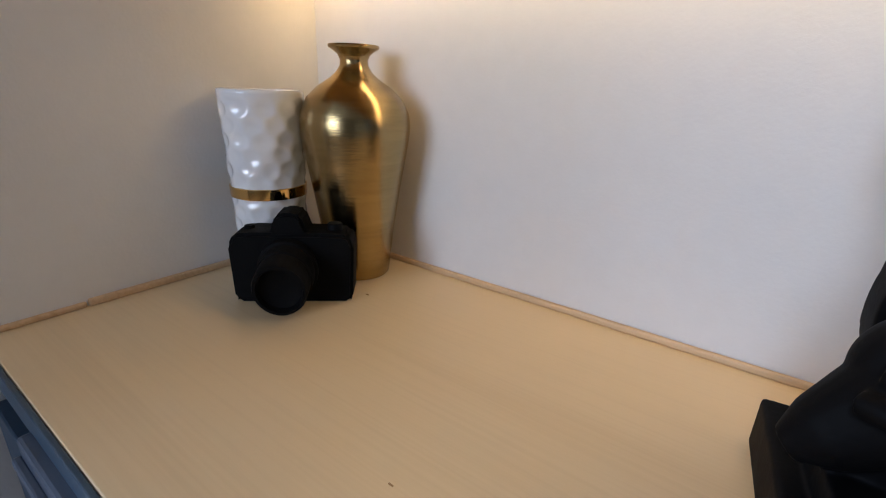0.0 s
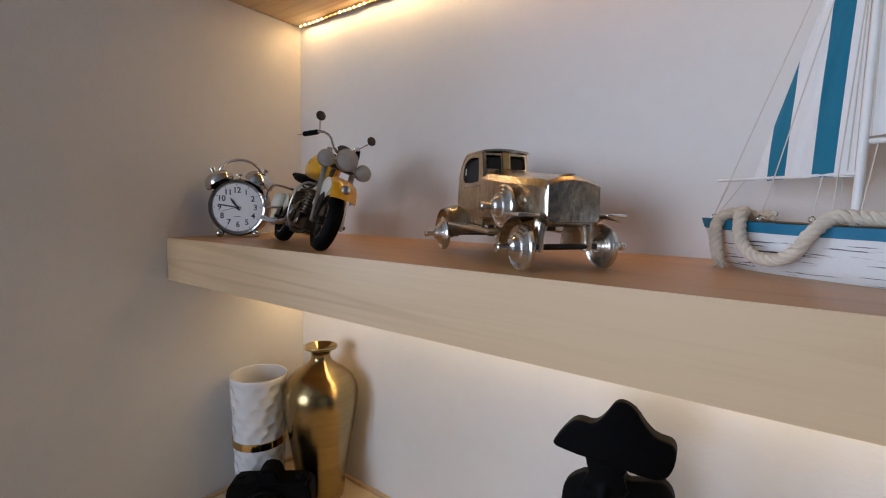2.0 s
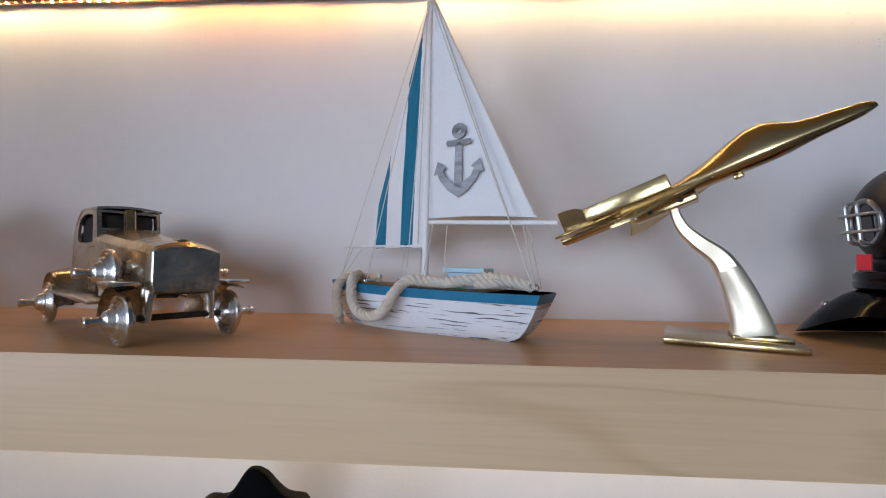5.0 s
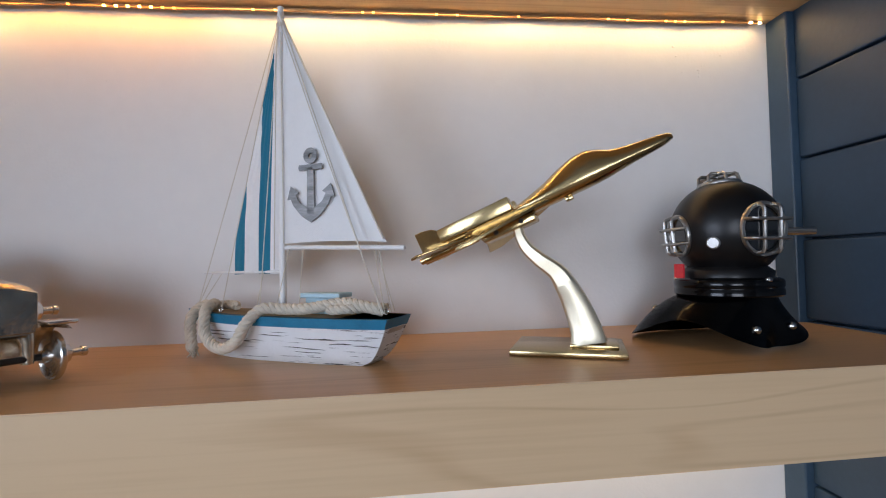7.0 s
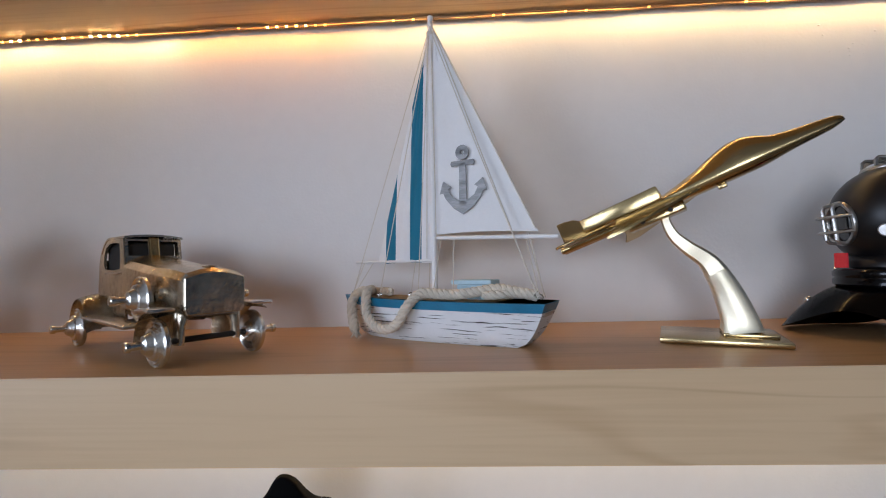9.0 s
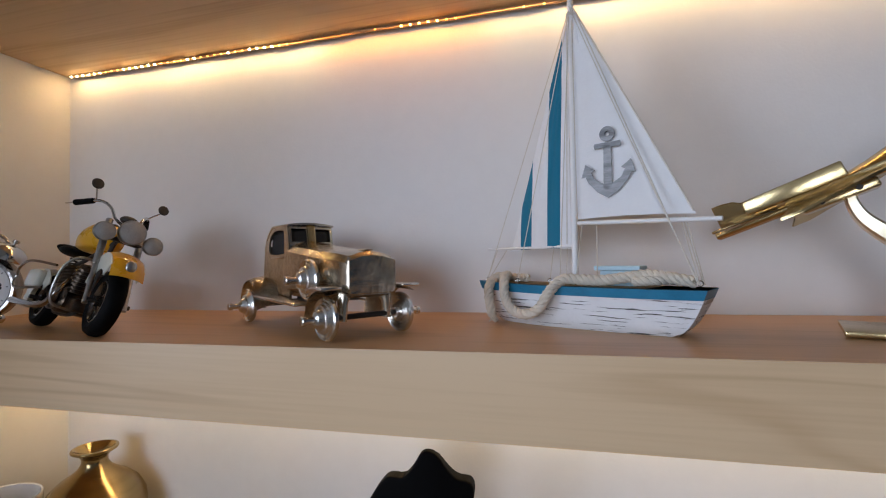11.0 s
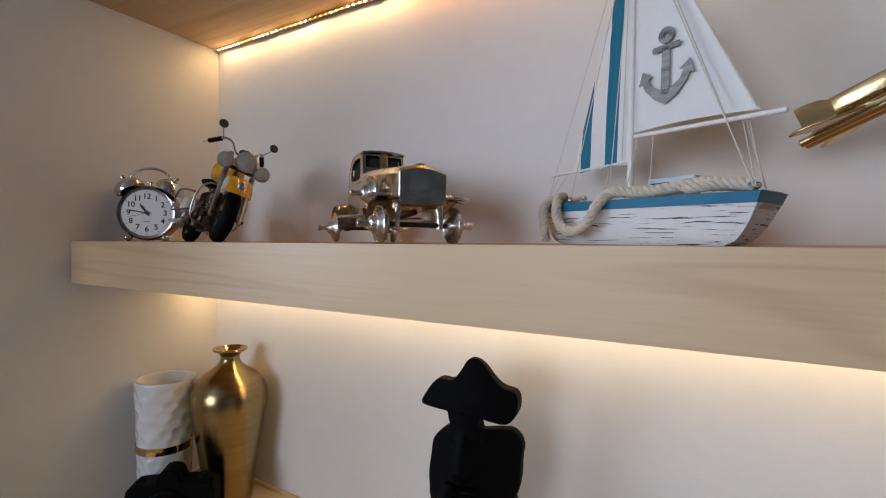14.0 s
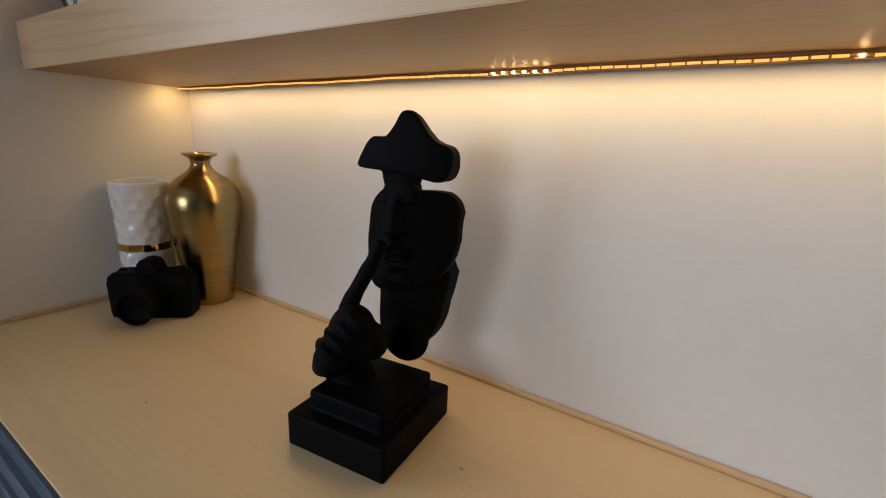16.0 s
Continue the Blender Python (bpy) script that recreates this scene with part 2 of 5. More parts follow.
def rod(bm, p0, p1, r0, r1=None, seg=14, bevel=0.0):
    r1 = r0 if r1 is None else r1
    m, h = aim(p0, p1)
    prof = [(0, 0), (r0, 0), (r1, h), (0, h)] if not bevel else [(0, 0), (r0 - bevel, 0), (r0, bevel), (r1, h - bevel), (r1 - bevel, h), (0, h)]
    return lathe(bm, prof, seg, m)


def smooth_path(pts, steps=8):
    pts = [Vector(p) for p in pts]
    out = []
    for k in range(len(pts) - 1):
        a, b, c, d = pts[max(k - 1, 0)], pts[k], pts[k + 1], pts[min(k + 2, len(pts) - 1)]
        for s in range(steps):
            t = s / steps
            out.append(0.5 * (2 * b + (c - a) * t + (2 * a - 5 * b + 4 * c - d) * t * t + (3 * b - a - 3 * c + d) * t ** 3))
    return out + [pts[-1]]


def tube(bm, pts, r, seg=8, flat=1.0):
    pts = [Vector(p) for p in pts]
    rad = r if isinstance(r, (list, tuple)) else [r] * len(pts)
    up, rings = None, []
    for k, p in enumerate(pts):
        d = (pts[min(k + 1, len(pts) - 1)] - pts[max(k - 1, 0)]).normalized()
        up = d.orthogonal().normalized() if up is None else (up - d * up.dot(d)).normalized()
        side = d.cross(up)
        rings.append([bm.verts.new(p + rad[k] * (math.cos(2 * math.pi * j / seg) * up + flat * math.sin(2 * math.pi * j / seg) * side)) for j in range(seg)])
    for a, b in zip(rings, rings[1:]):
        for j in range(seg):
            bm.faces.new((a[j], a[(j + 1) % seg], b[(j + 1) % seg], b[j]))
    bm.faces.new(rings[0][::-1])
    bm.faces.new(rings[-1])


def slab(bm, poly, t0, t1, m=None):
    """A flat outline (x, y) given thickness from z = t0 to t1."""
    lo = [bm.verts.new((x, y, t0)) for x, y in poly]
    hi = [bm.verts.new((x, y, t1)) for x, y in poly]
    bm.faces.new(lo[::-1])
    bm.faces.new(hi)
    for k in range(len(poly)):
        j = (k + 1) % len(poly)
        bm.faces.new((lo[k], lo[j], hi[j], hi[k]))
    if m is not None:
        bmesh.ops.transform(bm, matrix=m, verts=lo + hi)
    return lo + hi


def ball(bm, c, r, scale=(1, 1, 1), u=20, v=12, m=None):
    mm = Matrix.Translation(c) @ (m or Matrix()) @ Matrix.Diagonal((*scale, 1))
    return bmesh.ops.create_uvsphere(bm, u_segments=u, v_segments=v, radius=r, matrix=mm)["verts"]


def BM():
    return bmesh.new()


# ---- the niche ----
TOP, UPPER, RIGHT = 0.9, 1.7595, 1.410


def shelf_z(x, y=0.0):
    """Top of the lower shelf, which sags a little to the front and to the left."""
    return 1.3675 + 0.0080 * x + 0.014 * y


def shelf_front(x):
    return -0.252 + 0.016 * x


bm = BM(); box(bm, (-0.12, 0, 0), (1.9, 0.12, 2.5))
setting("wall_back", bm, PAINT, "smooth white painted wall at the back of the niche", "wall")
bm = BM(); box(bm, (-0.14, -0.62, 0), (0, 0, 2.5))
setting("wall_left", bm, PAINT, "smooth white painted side wall of the niche", "wall")
right_wall = setting("wall_right", (lambda b: (box(b, (1.434, -0.62, 0), (1.55, 0, 2.5)), b)[1])(BM()), NAVY, "dark navy boarded side wall of the niche", "wall")
bm = BM(); box(bm, (RIGHT, -0.032, TOP), (1.434, 0, 2.4), 0.002)
part("corner_post", bm, NAVY_TRIM, right_wall, "", 0)
z = 0.891
while z < 2.3:
    bm = BM(); box(bm, (1.420, -0.60, z + 0.0015), (1.434, -0.032, z + 0.0965), 0.0022)
    part("plank", bm, NAVY, right_wall, "", 0)
    z += 0.098

bm = BM(); box(bm, (0.0, -0.41, TOP - 0.02), (RIGHT + 0.02, 0, TOP), 0.0012)
counter = setting("counter", bm, COUNTER, "pale birch plywood cabinet top under the shelf", "counter")
bm = BM(); box(bm, (0.007, -0.007, TOP), (RIGHT, 0, TOP + 0.007), 0.002)
setting("trim_back", bm, BEAD, "thin pale wooden bead along the back wall", "trim")
bm = BM(); box(bm, (0, -0.325, TOP), (0.007, 0, TOP + 0.008), 0.002); box(bm, (0, -0.41, TOP), (0.006, -0.3265, TOP + 0.006), 0.002)
setting("trim_left", bm, BEAD, "thin pale wooden bead along the side wall", "trim")

# cabinet under the counter
cabinet = thing("cabinet", pose(0.7, -0.2, 0), "dark navy painted cabinet below the pale wooden top", "cabinet")
bm = BM(); box(bm, (-0.698, -0.20, 0.0), (0.69, 0.19, 0.878))
part("carcass", bm, NAVY, cabinet, "", 0)
for k in range(3):
    bm = BM(); box(bm, (-0.69 + 0.46 * k, -0.218, 0.10), (-0.235 + 0.46 * k, -0.201, 0.835), 0.002)
    part("door", bm, NAVY, cabinet, "", 0)
bm = BM(); box(bm, (-0.698, -0.2150, 0.874), (0.69, -0.2105, 0.8992), 0.001)
part("edge_strip", bm, NAVY_TRIM, cabinet, "navy strip along the edge of the top", 0)
bm = BM(); box(bm, (-0.55, -0.224, 0.842), (0.69, -0.201, 0.878), 0.003); box(bm, (-0.55, -0.230, 0.852), (0.69, -0.223, 0.862), 0.002)
part("moulding", bm, GREY_TRIM, cabinet, "slate blue moulding under the top edge", 0)


def board(name, x0, x1, z_of, front_of, thick, label, under, deeper=0.0):
    ob = thing(name, pose(0, 0, 0), label, "shelf", "niche shelves")
    def slice_(bm, lo, hi, y0, y1, drop=0.0):
        vs = []
        for x in (x0, x1):
            yf = front_of(x)
            zt, zf = z_of(x, y1), z_of(x, yf + y0)
            vs.append([bm.verts.new((x, yf + y0, zf + lo)), bm.verts.new((x, y1, zt + lo - drop)), bm.verts.new((x, y1, zt + hi)), bm.verts.new((x, yf + y0, zf + hi))])
        a, b = vs
        for k in range(4):
            bm.faces.new((a[k], a[(k + 1) % 4], b[(k + 1) % 4], b[k]))
        bm.faces.new(a[::-1]); bm.faces.new(b)
    bm = BM(); slice_(bm, -0.004, 0, 0.0030, -0.001)
    part("top_board", bm, SHELF_TOP, ob, "brown oiled top surface", 0)
    bm = BM(); slice_(bm, -thick, 0.0006, 0.0, 0)
    for v in bm.verts:
        if v.co.y > -0.05:
            v.co.z += z_of(v.co.x, front_of(v.co.x)) - z_of(v.co.x, v.co.y)
            v.co.y = front_of(v.co.x) + 0.0025
    bmesh.ops.bevel(bm, geom=[e for e in bm.edges if abs(e.verts[0].co.x - e.verts[1].co.x) > 0.5], offset=0.0008, segments=2, affect="EDGES")
    part("front_board", bm, SHELF, ob, "pale maple front edge with faint figure", 0)
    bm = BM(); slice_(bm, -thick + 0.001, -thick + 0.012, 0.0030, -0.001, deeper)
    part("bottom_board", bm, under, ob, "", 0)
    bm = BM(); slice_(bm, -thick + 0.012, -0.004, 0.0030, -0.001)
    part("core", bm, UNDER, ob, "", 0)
    return ob


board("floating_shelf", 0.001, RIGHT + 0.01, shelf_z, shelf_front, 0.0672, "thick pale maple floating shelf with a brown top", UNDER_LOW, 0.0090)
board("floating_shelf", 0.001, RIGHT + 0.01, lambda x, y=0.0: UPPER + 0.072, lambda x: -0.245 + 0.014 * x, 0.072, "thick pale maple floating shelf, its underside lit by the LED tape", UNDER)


def led_tape(x0, x1, y, z, glow_of, label, step=0.0125, ribbon=False, rise=0.0):
    ob = thing("led_strip", pose(x0, y, z, 0, -rise, 0), label, "light strip", "LED strips")
    rng = random.Random(4)
    pts = [(x - x0, 0.0006 * math.sin(x * 31) , 0.0004 * math.sin(x * 23 + 1) + 0.0003 * math.sin(x * 71)) for x in np.arange(x0, x1, 0.01)]
    bm = BM()
    if ribbon:
        rings = [[bm.verts.new((px, py + dy, pz + dz)) for dy, dz in ((0.0022, 0.007), (0.0030, 0.007), (0.0032, -0.003), (0.0024, -0.003))] for px, py, pz in pts]
        for a, b in zip(rings, rings[1:]):
            for k in range(4):
                bm.faces.new((a[k], a[(k + 1) % 4], b[(k + 1) % 4], b[k]))
        bm.faces.new(rings[0][::-1]); bm.faces.new(rings[-1])
    tube(bm, pts, 0.0016 if ribbon else 0.0022, 6)
    part("tape", bm, TAPE, ob, "copper coloured tape", 40)
    kinds = {}
    x = x0 + 0.006
    while x < x1 - 0.004:
        kinds.setdefault(glow_of(x, rng), []).append(x)
        x += step
    for mat, xs in kinds.items():
        if mat is None:
            continue
        bm = BM()
        for x in xs:
            p = (x - x0, 0.0006 * math.sin(x * 31) - 0.0018, 0.0004 * math.sin(x * 23 + 1) + 0.0003 * math.sin(x * 71) - 0.0012)
            half = (0.0052 if ribbon and mat is GLOW_DIM else 0.0016, 0.001, 0.001)
            box(bm, [a - b for a, b in zip(p, half)], [a + b for a, b in zip(p, half)])
        tagged(part("diode_row", bm, mat, ob, "row of small warm diodes", 0), kind="stuff")
    return ob


led_tape(0.012, 1.398, -0.0235, 1.2897, lambda x, r: GLOW if r.random() < 0.03 or 0.695 < x < 0.768 else GLOW_DIM, "warm glowing LED tape under the lower shelf", 0.0125, True, 0.43)
led_tape(0.012, 1.398, -0.010, 1.7570, lambda x, r: (GLOW if r.random() < 0.6 else GLOW_DIM) if x < 0.44 or x > 1.38 else GLOW_AMBER if 0.60 < x < 0.66 else GLOW_DIM if r.random() < 0.22 else None, "warm glowing LED tape under the upper shelf")

# ---- unseen room round the camera, added to enclose the light ----
bm = BM(); box(bm, (-1.8, -3.8, -0.1), (3.4, 0.12, 0)); setting("floor", bm, OAK_FLOOR, "unseen brown floor closing off the room", "floor")
bm = BM(); box(bm, (-1.8, -3.8, 2.5), (3.4, 0.12, 2.6)); setting("ceiling", bm, ROOM, "unseen dark grey ceiling closing off the room", "ceiling")
bm = BM(); box(bm, (-1.8, -0.62, 0), (-0.14, -0.5, 2.5)); setting("wall_beside", bm, ROOM, "unseen dark grey wall added beside the niche", "wall")
bm = BM(); box(bm, (1.55, -0.62, 0), (3.4, -0.5, 2.5)); setting("wall_far_side", bm, ROOM, "unseen dark grey wall added on the other side of the niche", "wall")
bm = BM(); box(bm, (3.4, -3.8, 0), (3.5, -0.5, 2.5)); setting("wall_east", bm, ROOM, "unseen dark grey room wall", "wall")
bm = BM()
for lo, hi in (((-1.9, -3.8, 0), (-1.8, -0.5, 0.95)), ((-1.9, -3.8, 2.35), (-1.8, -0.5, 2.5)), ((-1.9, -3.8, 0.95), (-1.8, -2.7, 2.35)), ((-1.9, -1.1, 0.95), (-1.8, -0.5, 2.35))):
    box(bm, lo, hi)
setting("wall_west", bm, ROOM, "unseen dark grey room wall with an opening for daylight", "wall")
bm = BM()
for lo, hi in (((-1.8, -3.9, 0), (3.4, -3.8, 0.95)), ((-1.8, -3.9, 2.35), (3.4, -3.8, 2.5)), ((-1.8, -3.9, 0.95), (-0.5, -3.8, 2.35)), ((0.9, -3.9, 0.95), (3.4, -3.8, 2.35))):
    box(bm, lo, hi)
setting("wall_south", bm, ROOM, "unseen dark grey room wall with an opening for daylight", "wall")

# ---- on the counter ----
brass_vase = thing("brass_vase", pose(0.1420, -0.0645, TOP), "tall brushed brass vase with a flared neck, in the corner", "vase")
bm = BM()
prof = [(0, 0), (0.038, 0), (0.0395, 0.002), (0.0405, 0.012), (0.046, 0.06), (0.0535, 0.11), (0.0605, 0.15), (0.0645, 0.175), (0.0655, 0.188), (0.0635, 0.202), (0.0555, 0.218), (0.043, 0.230), (0.030, 0.2385), (0.021, 0.246), (0.0165, 0.2535), (0.0160, 0.2595), (0.0185, 0.265), (0.0245, 0.2695), (0.0285, 0.2715), (0.0292, 0.2735), (0.0285, 0.2752), (0.0255, 0.2755), (0.021, 0.271), (0.0145, 0.264), (0.0135, 0.255), (0.018, 0.246), (0.03, 0.236), (0, 0.20)]
lathe(bm, prof, 72)
part("body", bm, BRASS, brass_vase)

white_vase = thing("ceramic_vase", pose(0.0572, -0.1325, TOP), "white dimpled ceramic vase with a gold band", "vase")
bm = BM()
seg, rows_ = 84, 90
rng = random.Random(7)
cells = []
for k in range(14):
    n = 11
    for j in range(n):
        cells.append((2 * math.pi * (j + 0.5 * (k % 2) + rng.uniform(-0.22, 0.22)) / n, 0.004 + 0.0165 * (k + rng.uniform(-0.22, 0.22))))
cells = np.array(cells)
rings = []
for i in range(rows_ + 1):
    z = 0.222 * i / rows_
    r0 = 0.0405 + 0.0075 * (z / 0.222)
    ring = []
    for j in range(seg):
        a = 2 * math.pi * j / seg
        da = (cells[:, 0] - a + math.pi) % (2 * math.pi) - math.pi
        d = np.sqrt((da * 0.044) ** 2 + (cells[:, 1] - z) ** 2).min()
        r = r0 - 0.0026 + 0.0026 * min(1, d / 0.0100) ** 2
        if z > 0.214:
            r = r0
        ring.append(bm.verts.new((r * math.cos(a), r * math.sin(a), z)))
    rings.append(ring)
for r, z in ((0.0468, 0.2238), (0.0448, 0.2232), (0.0438, 0.20), (0.038, 0.02)):
    rings.append([bm.verts.new((r * math.cos(2 * math.pi * j / seg), r * math.sin(2 * math.pi * j / seg), z)) for j in range(seg)])
for a, b in zip(rings, rings[1:]):
    for j in range(seg):
        bm.faces.new((a[j], a[(j + 1) % seg], b[(j + 1) % seg], b[j]))
bm.faces.new(rings[0][::-1]); bm.faces.new(rings[-1])
part("body", bm, CERAMIC, white_vase, "", 60)
bm = BM(); lathe(bm, [(0.0432, 0.1010), (0.0450, 0.1014), (0.0453, 0.1075), (0.0454, 0.1138), (0.0438, 0.1144)], 84)
part("gold_band", bm, GOLD_BAND, white_vase, "polished gold band")

# toy camera: width along X, lens towards -Y
toy = thing("toy_camera", pose(0.1310, -0.1480, TOP, 0, 0, 41) @ Matrix.Diagonal((1.04, 1.02, 1.14, 1.0)), "matt black toy camera with a stubby lens", "camera")
bm = BM()
outline = [(-0.062, 0.004), (-0.058, 0), (0.058, 0), (0.062, 0.004), (0.064, 0.06), (0.058, 0.069), (0.03, 0.071), (-0.045, 0.071), (-0.058, 0.069), (-0.064, 0.058)]
slab(bm, outline, -0.0, 0.042, Matrix.Rotation(radians(90), 4, "X"))
bmesh.ops.bevel(bm, geom=list(bm.edges), offset=0.0035, segments=3, affect="EDGES")
part("body", bm, SOFT_BLACK, toy)
bm = BM(); slab(bm, [(-0.022, 0.068), (0.018, 0.068), (0.011, 0.087), (0.005, 0.090), (-0.009, 0.090), (-0.015, 0.087)], 0.004, 0.04, Matrix.Rotation(radians(90), 4, "X"))
bmesh.ops.bevel(bm, geom=list(bm.edges), offset=0.003, segments=2, affect="EDGES")
part("viewfinder", bm, SOFT_BLACK, toy)
mlens = Matrix.Translation((-0.004, -0.036, 0.0365)) @ Matrix.Rotation(radians(98), 4, "X")
bm = BM(); lathe(bm, [(0.031, 0), (0.031, 0.010), (0.0285, 0.012), (0.0282, 0.026), (0.0268, 0.0275), (0.0268, 0.047), (0.0255, 0.050), (0.0225, 0.050), (0.021, 0.044), (0.012, 0.041), (0, 0.0405)], 40, mlens)
part("lens", bm, SOFT_BLACK, toy)
bm = BM(); rod(bm, (0.043, -0.02, 0.069), (0.043, -0.02, 0.0765), 0.0085, 0.008, 20, 0.001)
part("dial", bm, SOFT_BLACK, toy)
bm = BM(); rod(bm, (-0.046, -0.02, 0.069), (-0.046, -0.02, 0.0735), 0.006, 0.0055, 16, 0.001)
part("button", bm, SOFT_BLACK, toy)

# sculpture: one plain mesh of bent plates and rounded forms on two steps
bm = BM()
box(bm, (-0.061, -0.068, 0), (0.061, 0.068, 0.039), 0.002)
box(bm, (-0.046, -0.050, 0.037), (0.046, 0.050, 0.060), 0.002)


def bent_plate(outline, front, curve, thick, tilt=0.0, mid=0.2, taper=0.0, skew=0.0):
    """An upright plate with an outline in (x, z), bowed round a vertical axis and leaning by tilt."""
    part_bm = BM()
    n = len(outline)
    ring = []
    for k in range(n):
        p = [outline[(k + j) % n] for j in (-1, 0, 1, 2)]
        for t in (0, 0.33, 0.67):
            ring.append(tuple(0.5 * (2 * b + (c - a) * t + (2 * a - 5 * b + 4 * c - d) * t * t + (3 * b - a - 3 * c + d) * t ** 3) for a, b, c, d in zip(*p)))
    outline = ring
    vs = [part_bm.verts.new((x, 0, z)) for x, z in outline]
    part_bm.faces.new(vs)
    bmesh.ops.triangulate(part_bm, faces=part_bm.faces)
    for _ in range(3):
        bmesh.ops.subdivide_edges(part_bm, edges=part_bm.edges, cuts=1, use_grid_fill=True)
    flat = [(v.co.x, v.co.z) for v in part_bm.verts]
    tris = [[v.index for v in f.verts] for f in part_bm.faces] if part_bm.verts.index_update() is None else []
    edges = [[e.verts[0].index, e.verts[1].index] for e in part_bm.edges if e.is_boundary]
    part_bm.free()
    z0, z1 = min(z for x, z in flat), max(z for x, z in flat)
    a = [bm.verts.new((x, front + curve * x * x + skew * x + tilt * (z - mid), z)) for x, z in flat]
    b = [bm.verts.new((x, front + curve * x * x + skew * x + tilt * (z - mid) + thick * (1 - taper * (z - z0) / (z1 - z0)), z)) for x, z in flat]
    for f in tris:
        bm.faces.new([a[k] for k in f]); bm.faces.new([b[k] for k in f][::-1])
    for k, j in edges:
        bm.faces.new((a[k], a[j], b[j], b[k]))


def blob(c, r, s, rx=0, ry=0, rz=0):
    ball(bm, c, r, s, 24, 16, pose(0, 0, 0, rx, ry, rz))


# cap with a peaked crown
bent_plate([(-0.0430, 0.289), (-0.0395, 0.300), (-0.0290, 0.315), (-0.0205, 0.3215), (-0.0060, 0.3215), (0.0040, 0.332), (0.0120, 0.345), (0.0200, 0.3480), (0.0300, 0.3420), (0.0400, 0.327), (0.0490, 0.318), (0.0610, 0.3135), (0.0650, 0.303), (0.0620, 0.287), (0.0530, 0.278), (0.0330, 0.281), (0.0120, 0.286), (-0.0150, 0.287)], 0.027, 3.0, 0.026, 0, 0.2, 0.6, 0.05)
blob((0.010, 0.044, 0.300), 0.03, (1.1, 0.55, 0.6))
# bridge between cap and mask
bent_plate([(-0.012, 0.255), (-0.0075, 0.272), (-0.011, 0.290), (0.026, 0.290), (0.022, 0.274), (0.026, 0.255)], 0.030, 8.0, 0.022)
# mask
bent_plate([(-0.008, 0.268), (-0.020, 0.262), (-0.033, 0.247), (-0.036, 0.228), (-0.0385, 0.203), (-0.033, 0.178), (-0.026, 0.160), (-0.006, 0.155), (0.018, 0.159), (0.038, 0.167), (0.055, 0.181), (0.0630, 0.203), (0.0640, 0.230), (0.0650, 0.248), (0.0560, 0.2645), (0.042, 0.268), (0.022, 0.268)], 0.030, 8.3, 0.014, 0.06, 0.2)
tube(bm, [(0.006, 0.042, 0.286), (0.006, 0.0385, 0.264), (0.006, 0.029, 0.240), (0.006, 0.0260, 0.228), (0.006, 0.036, 0.217)], [0.0105, 0.0085, 0.0095, 0.0110, 0.0095], 16)
blob((0.006, 0.036, 0.230), 0.017, (1.0, 0.5, 1.1))
blob((-0.002, 0.045, 0.188), 0.036, (1.0, 0.42, 0.85))
blob((0.010, 0.0255, 0.2035), 0.010, (1.7, 0.5, 0.36))
blob((0.010, 0.0245, 0.195), 0.010, (1.5, 0.5, 0.36))
blob((0.008, 0.031, 0.172), 0.016, (1.3, 0.6, 0.8))
# throat
bent_plate([(-0.022, 0.165), (-0.024, 0.145), (-0.026, 0.120), (-0.022, 0.095), (-0.010, 0.080), (0.010, 0.078), (0.030, 0.087), (0.043, 0.106), (0.049, 0.135), (0.050, 0.186), (-0.022, 0.186)], 0.042, 9.0, 0.026, 0.02, 0.12)
blob((0.008, 0.052, 0.095), 0.026, (1.2, 0.6, 1.2))
# fist with a raised finger, wrist and cuff
tube(bm, smooth_path([(-0.026, -0.012, 0.140), (-0.021, -0.006, 0.156), (-0.010, 0.006, 0.186), (0.000, 0.015, 0.2150)], 5), [0.0095] * 6 + [0.0085] * 5 + [0.0070] * 5, 14)
blob((-0.022, -0.008, 0.118), 0.026, (1.0, 0.9, 1.15), 0, 25, 0)
blob((0.000, -0.006, 0.110), 0.021, (1.0, 0.9, 1.0))
for k in range(4):
    # curled fingers, each knuckle lower and further out than the one before
    kn = Vector((-0.022, -0.014, 0.143)).lerp(Vector((-0.045, -0.030, 0.106)), k / 3)
    tube(bm, smooth_path([kn, kn + Vector((0.012, -0.012, 0.001)), kn + Vector((0.026, -0.012, -0.007)), kn + Vector((0.030, -0.002, -0.013)), kn + Vector((0.020, 0.008, -0.013))], 4), 0.0080 - 0.0004 * k, 12)
tube(bm, [(-0.016, -0.012, 0.114), (-0.032, -0.014, 0.094), (-0.050, -0.016, 0.075), (-0.063, -0.017, 0.063)], [0.027, 0.025, 0.019, 0.009], 20)
tube(bm, [(-0.030, -0.010, 0.098), (-0.026, -0.004, 0.076), (-0.024, 0.000, 0.054)], [0.022, 0.022, 0.024], 18)
statue = part("statue", bm, STATUE_BLACK, None, "", 0)
statue.matrix_world = pose(0.6580, -0.1690, TOP, 0, 0, 7)
tagged(statue, "matt black abstract resin sculpture on a stepped square plinth", "sculpture")
rem = statue.modifiers.new("merge", "REMESH")
rem.mode, rem.voxel_size, rem.use_smooth_shade = "VOXEL", 0.0013, True
sm = statue.modifiers.new("soften", "SMOOTH")
sm.factor, sm.iterations = 0.5, 9

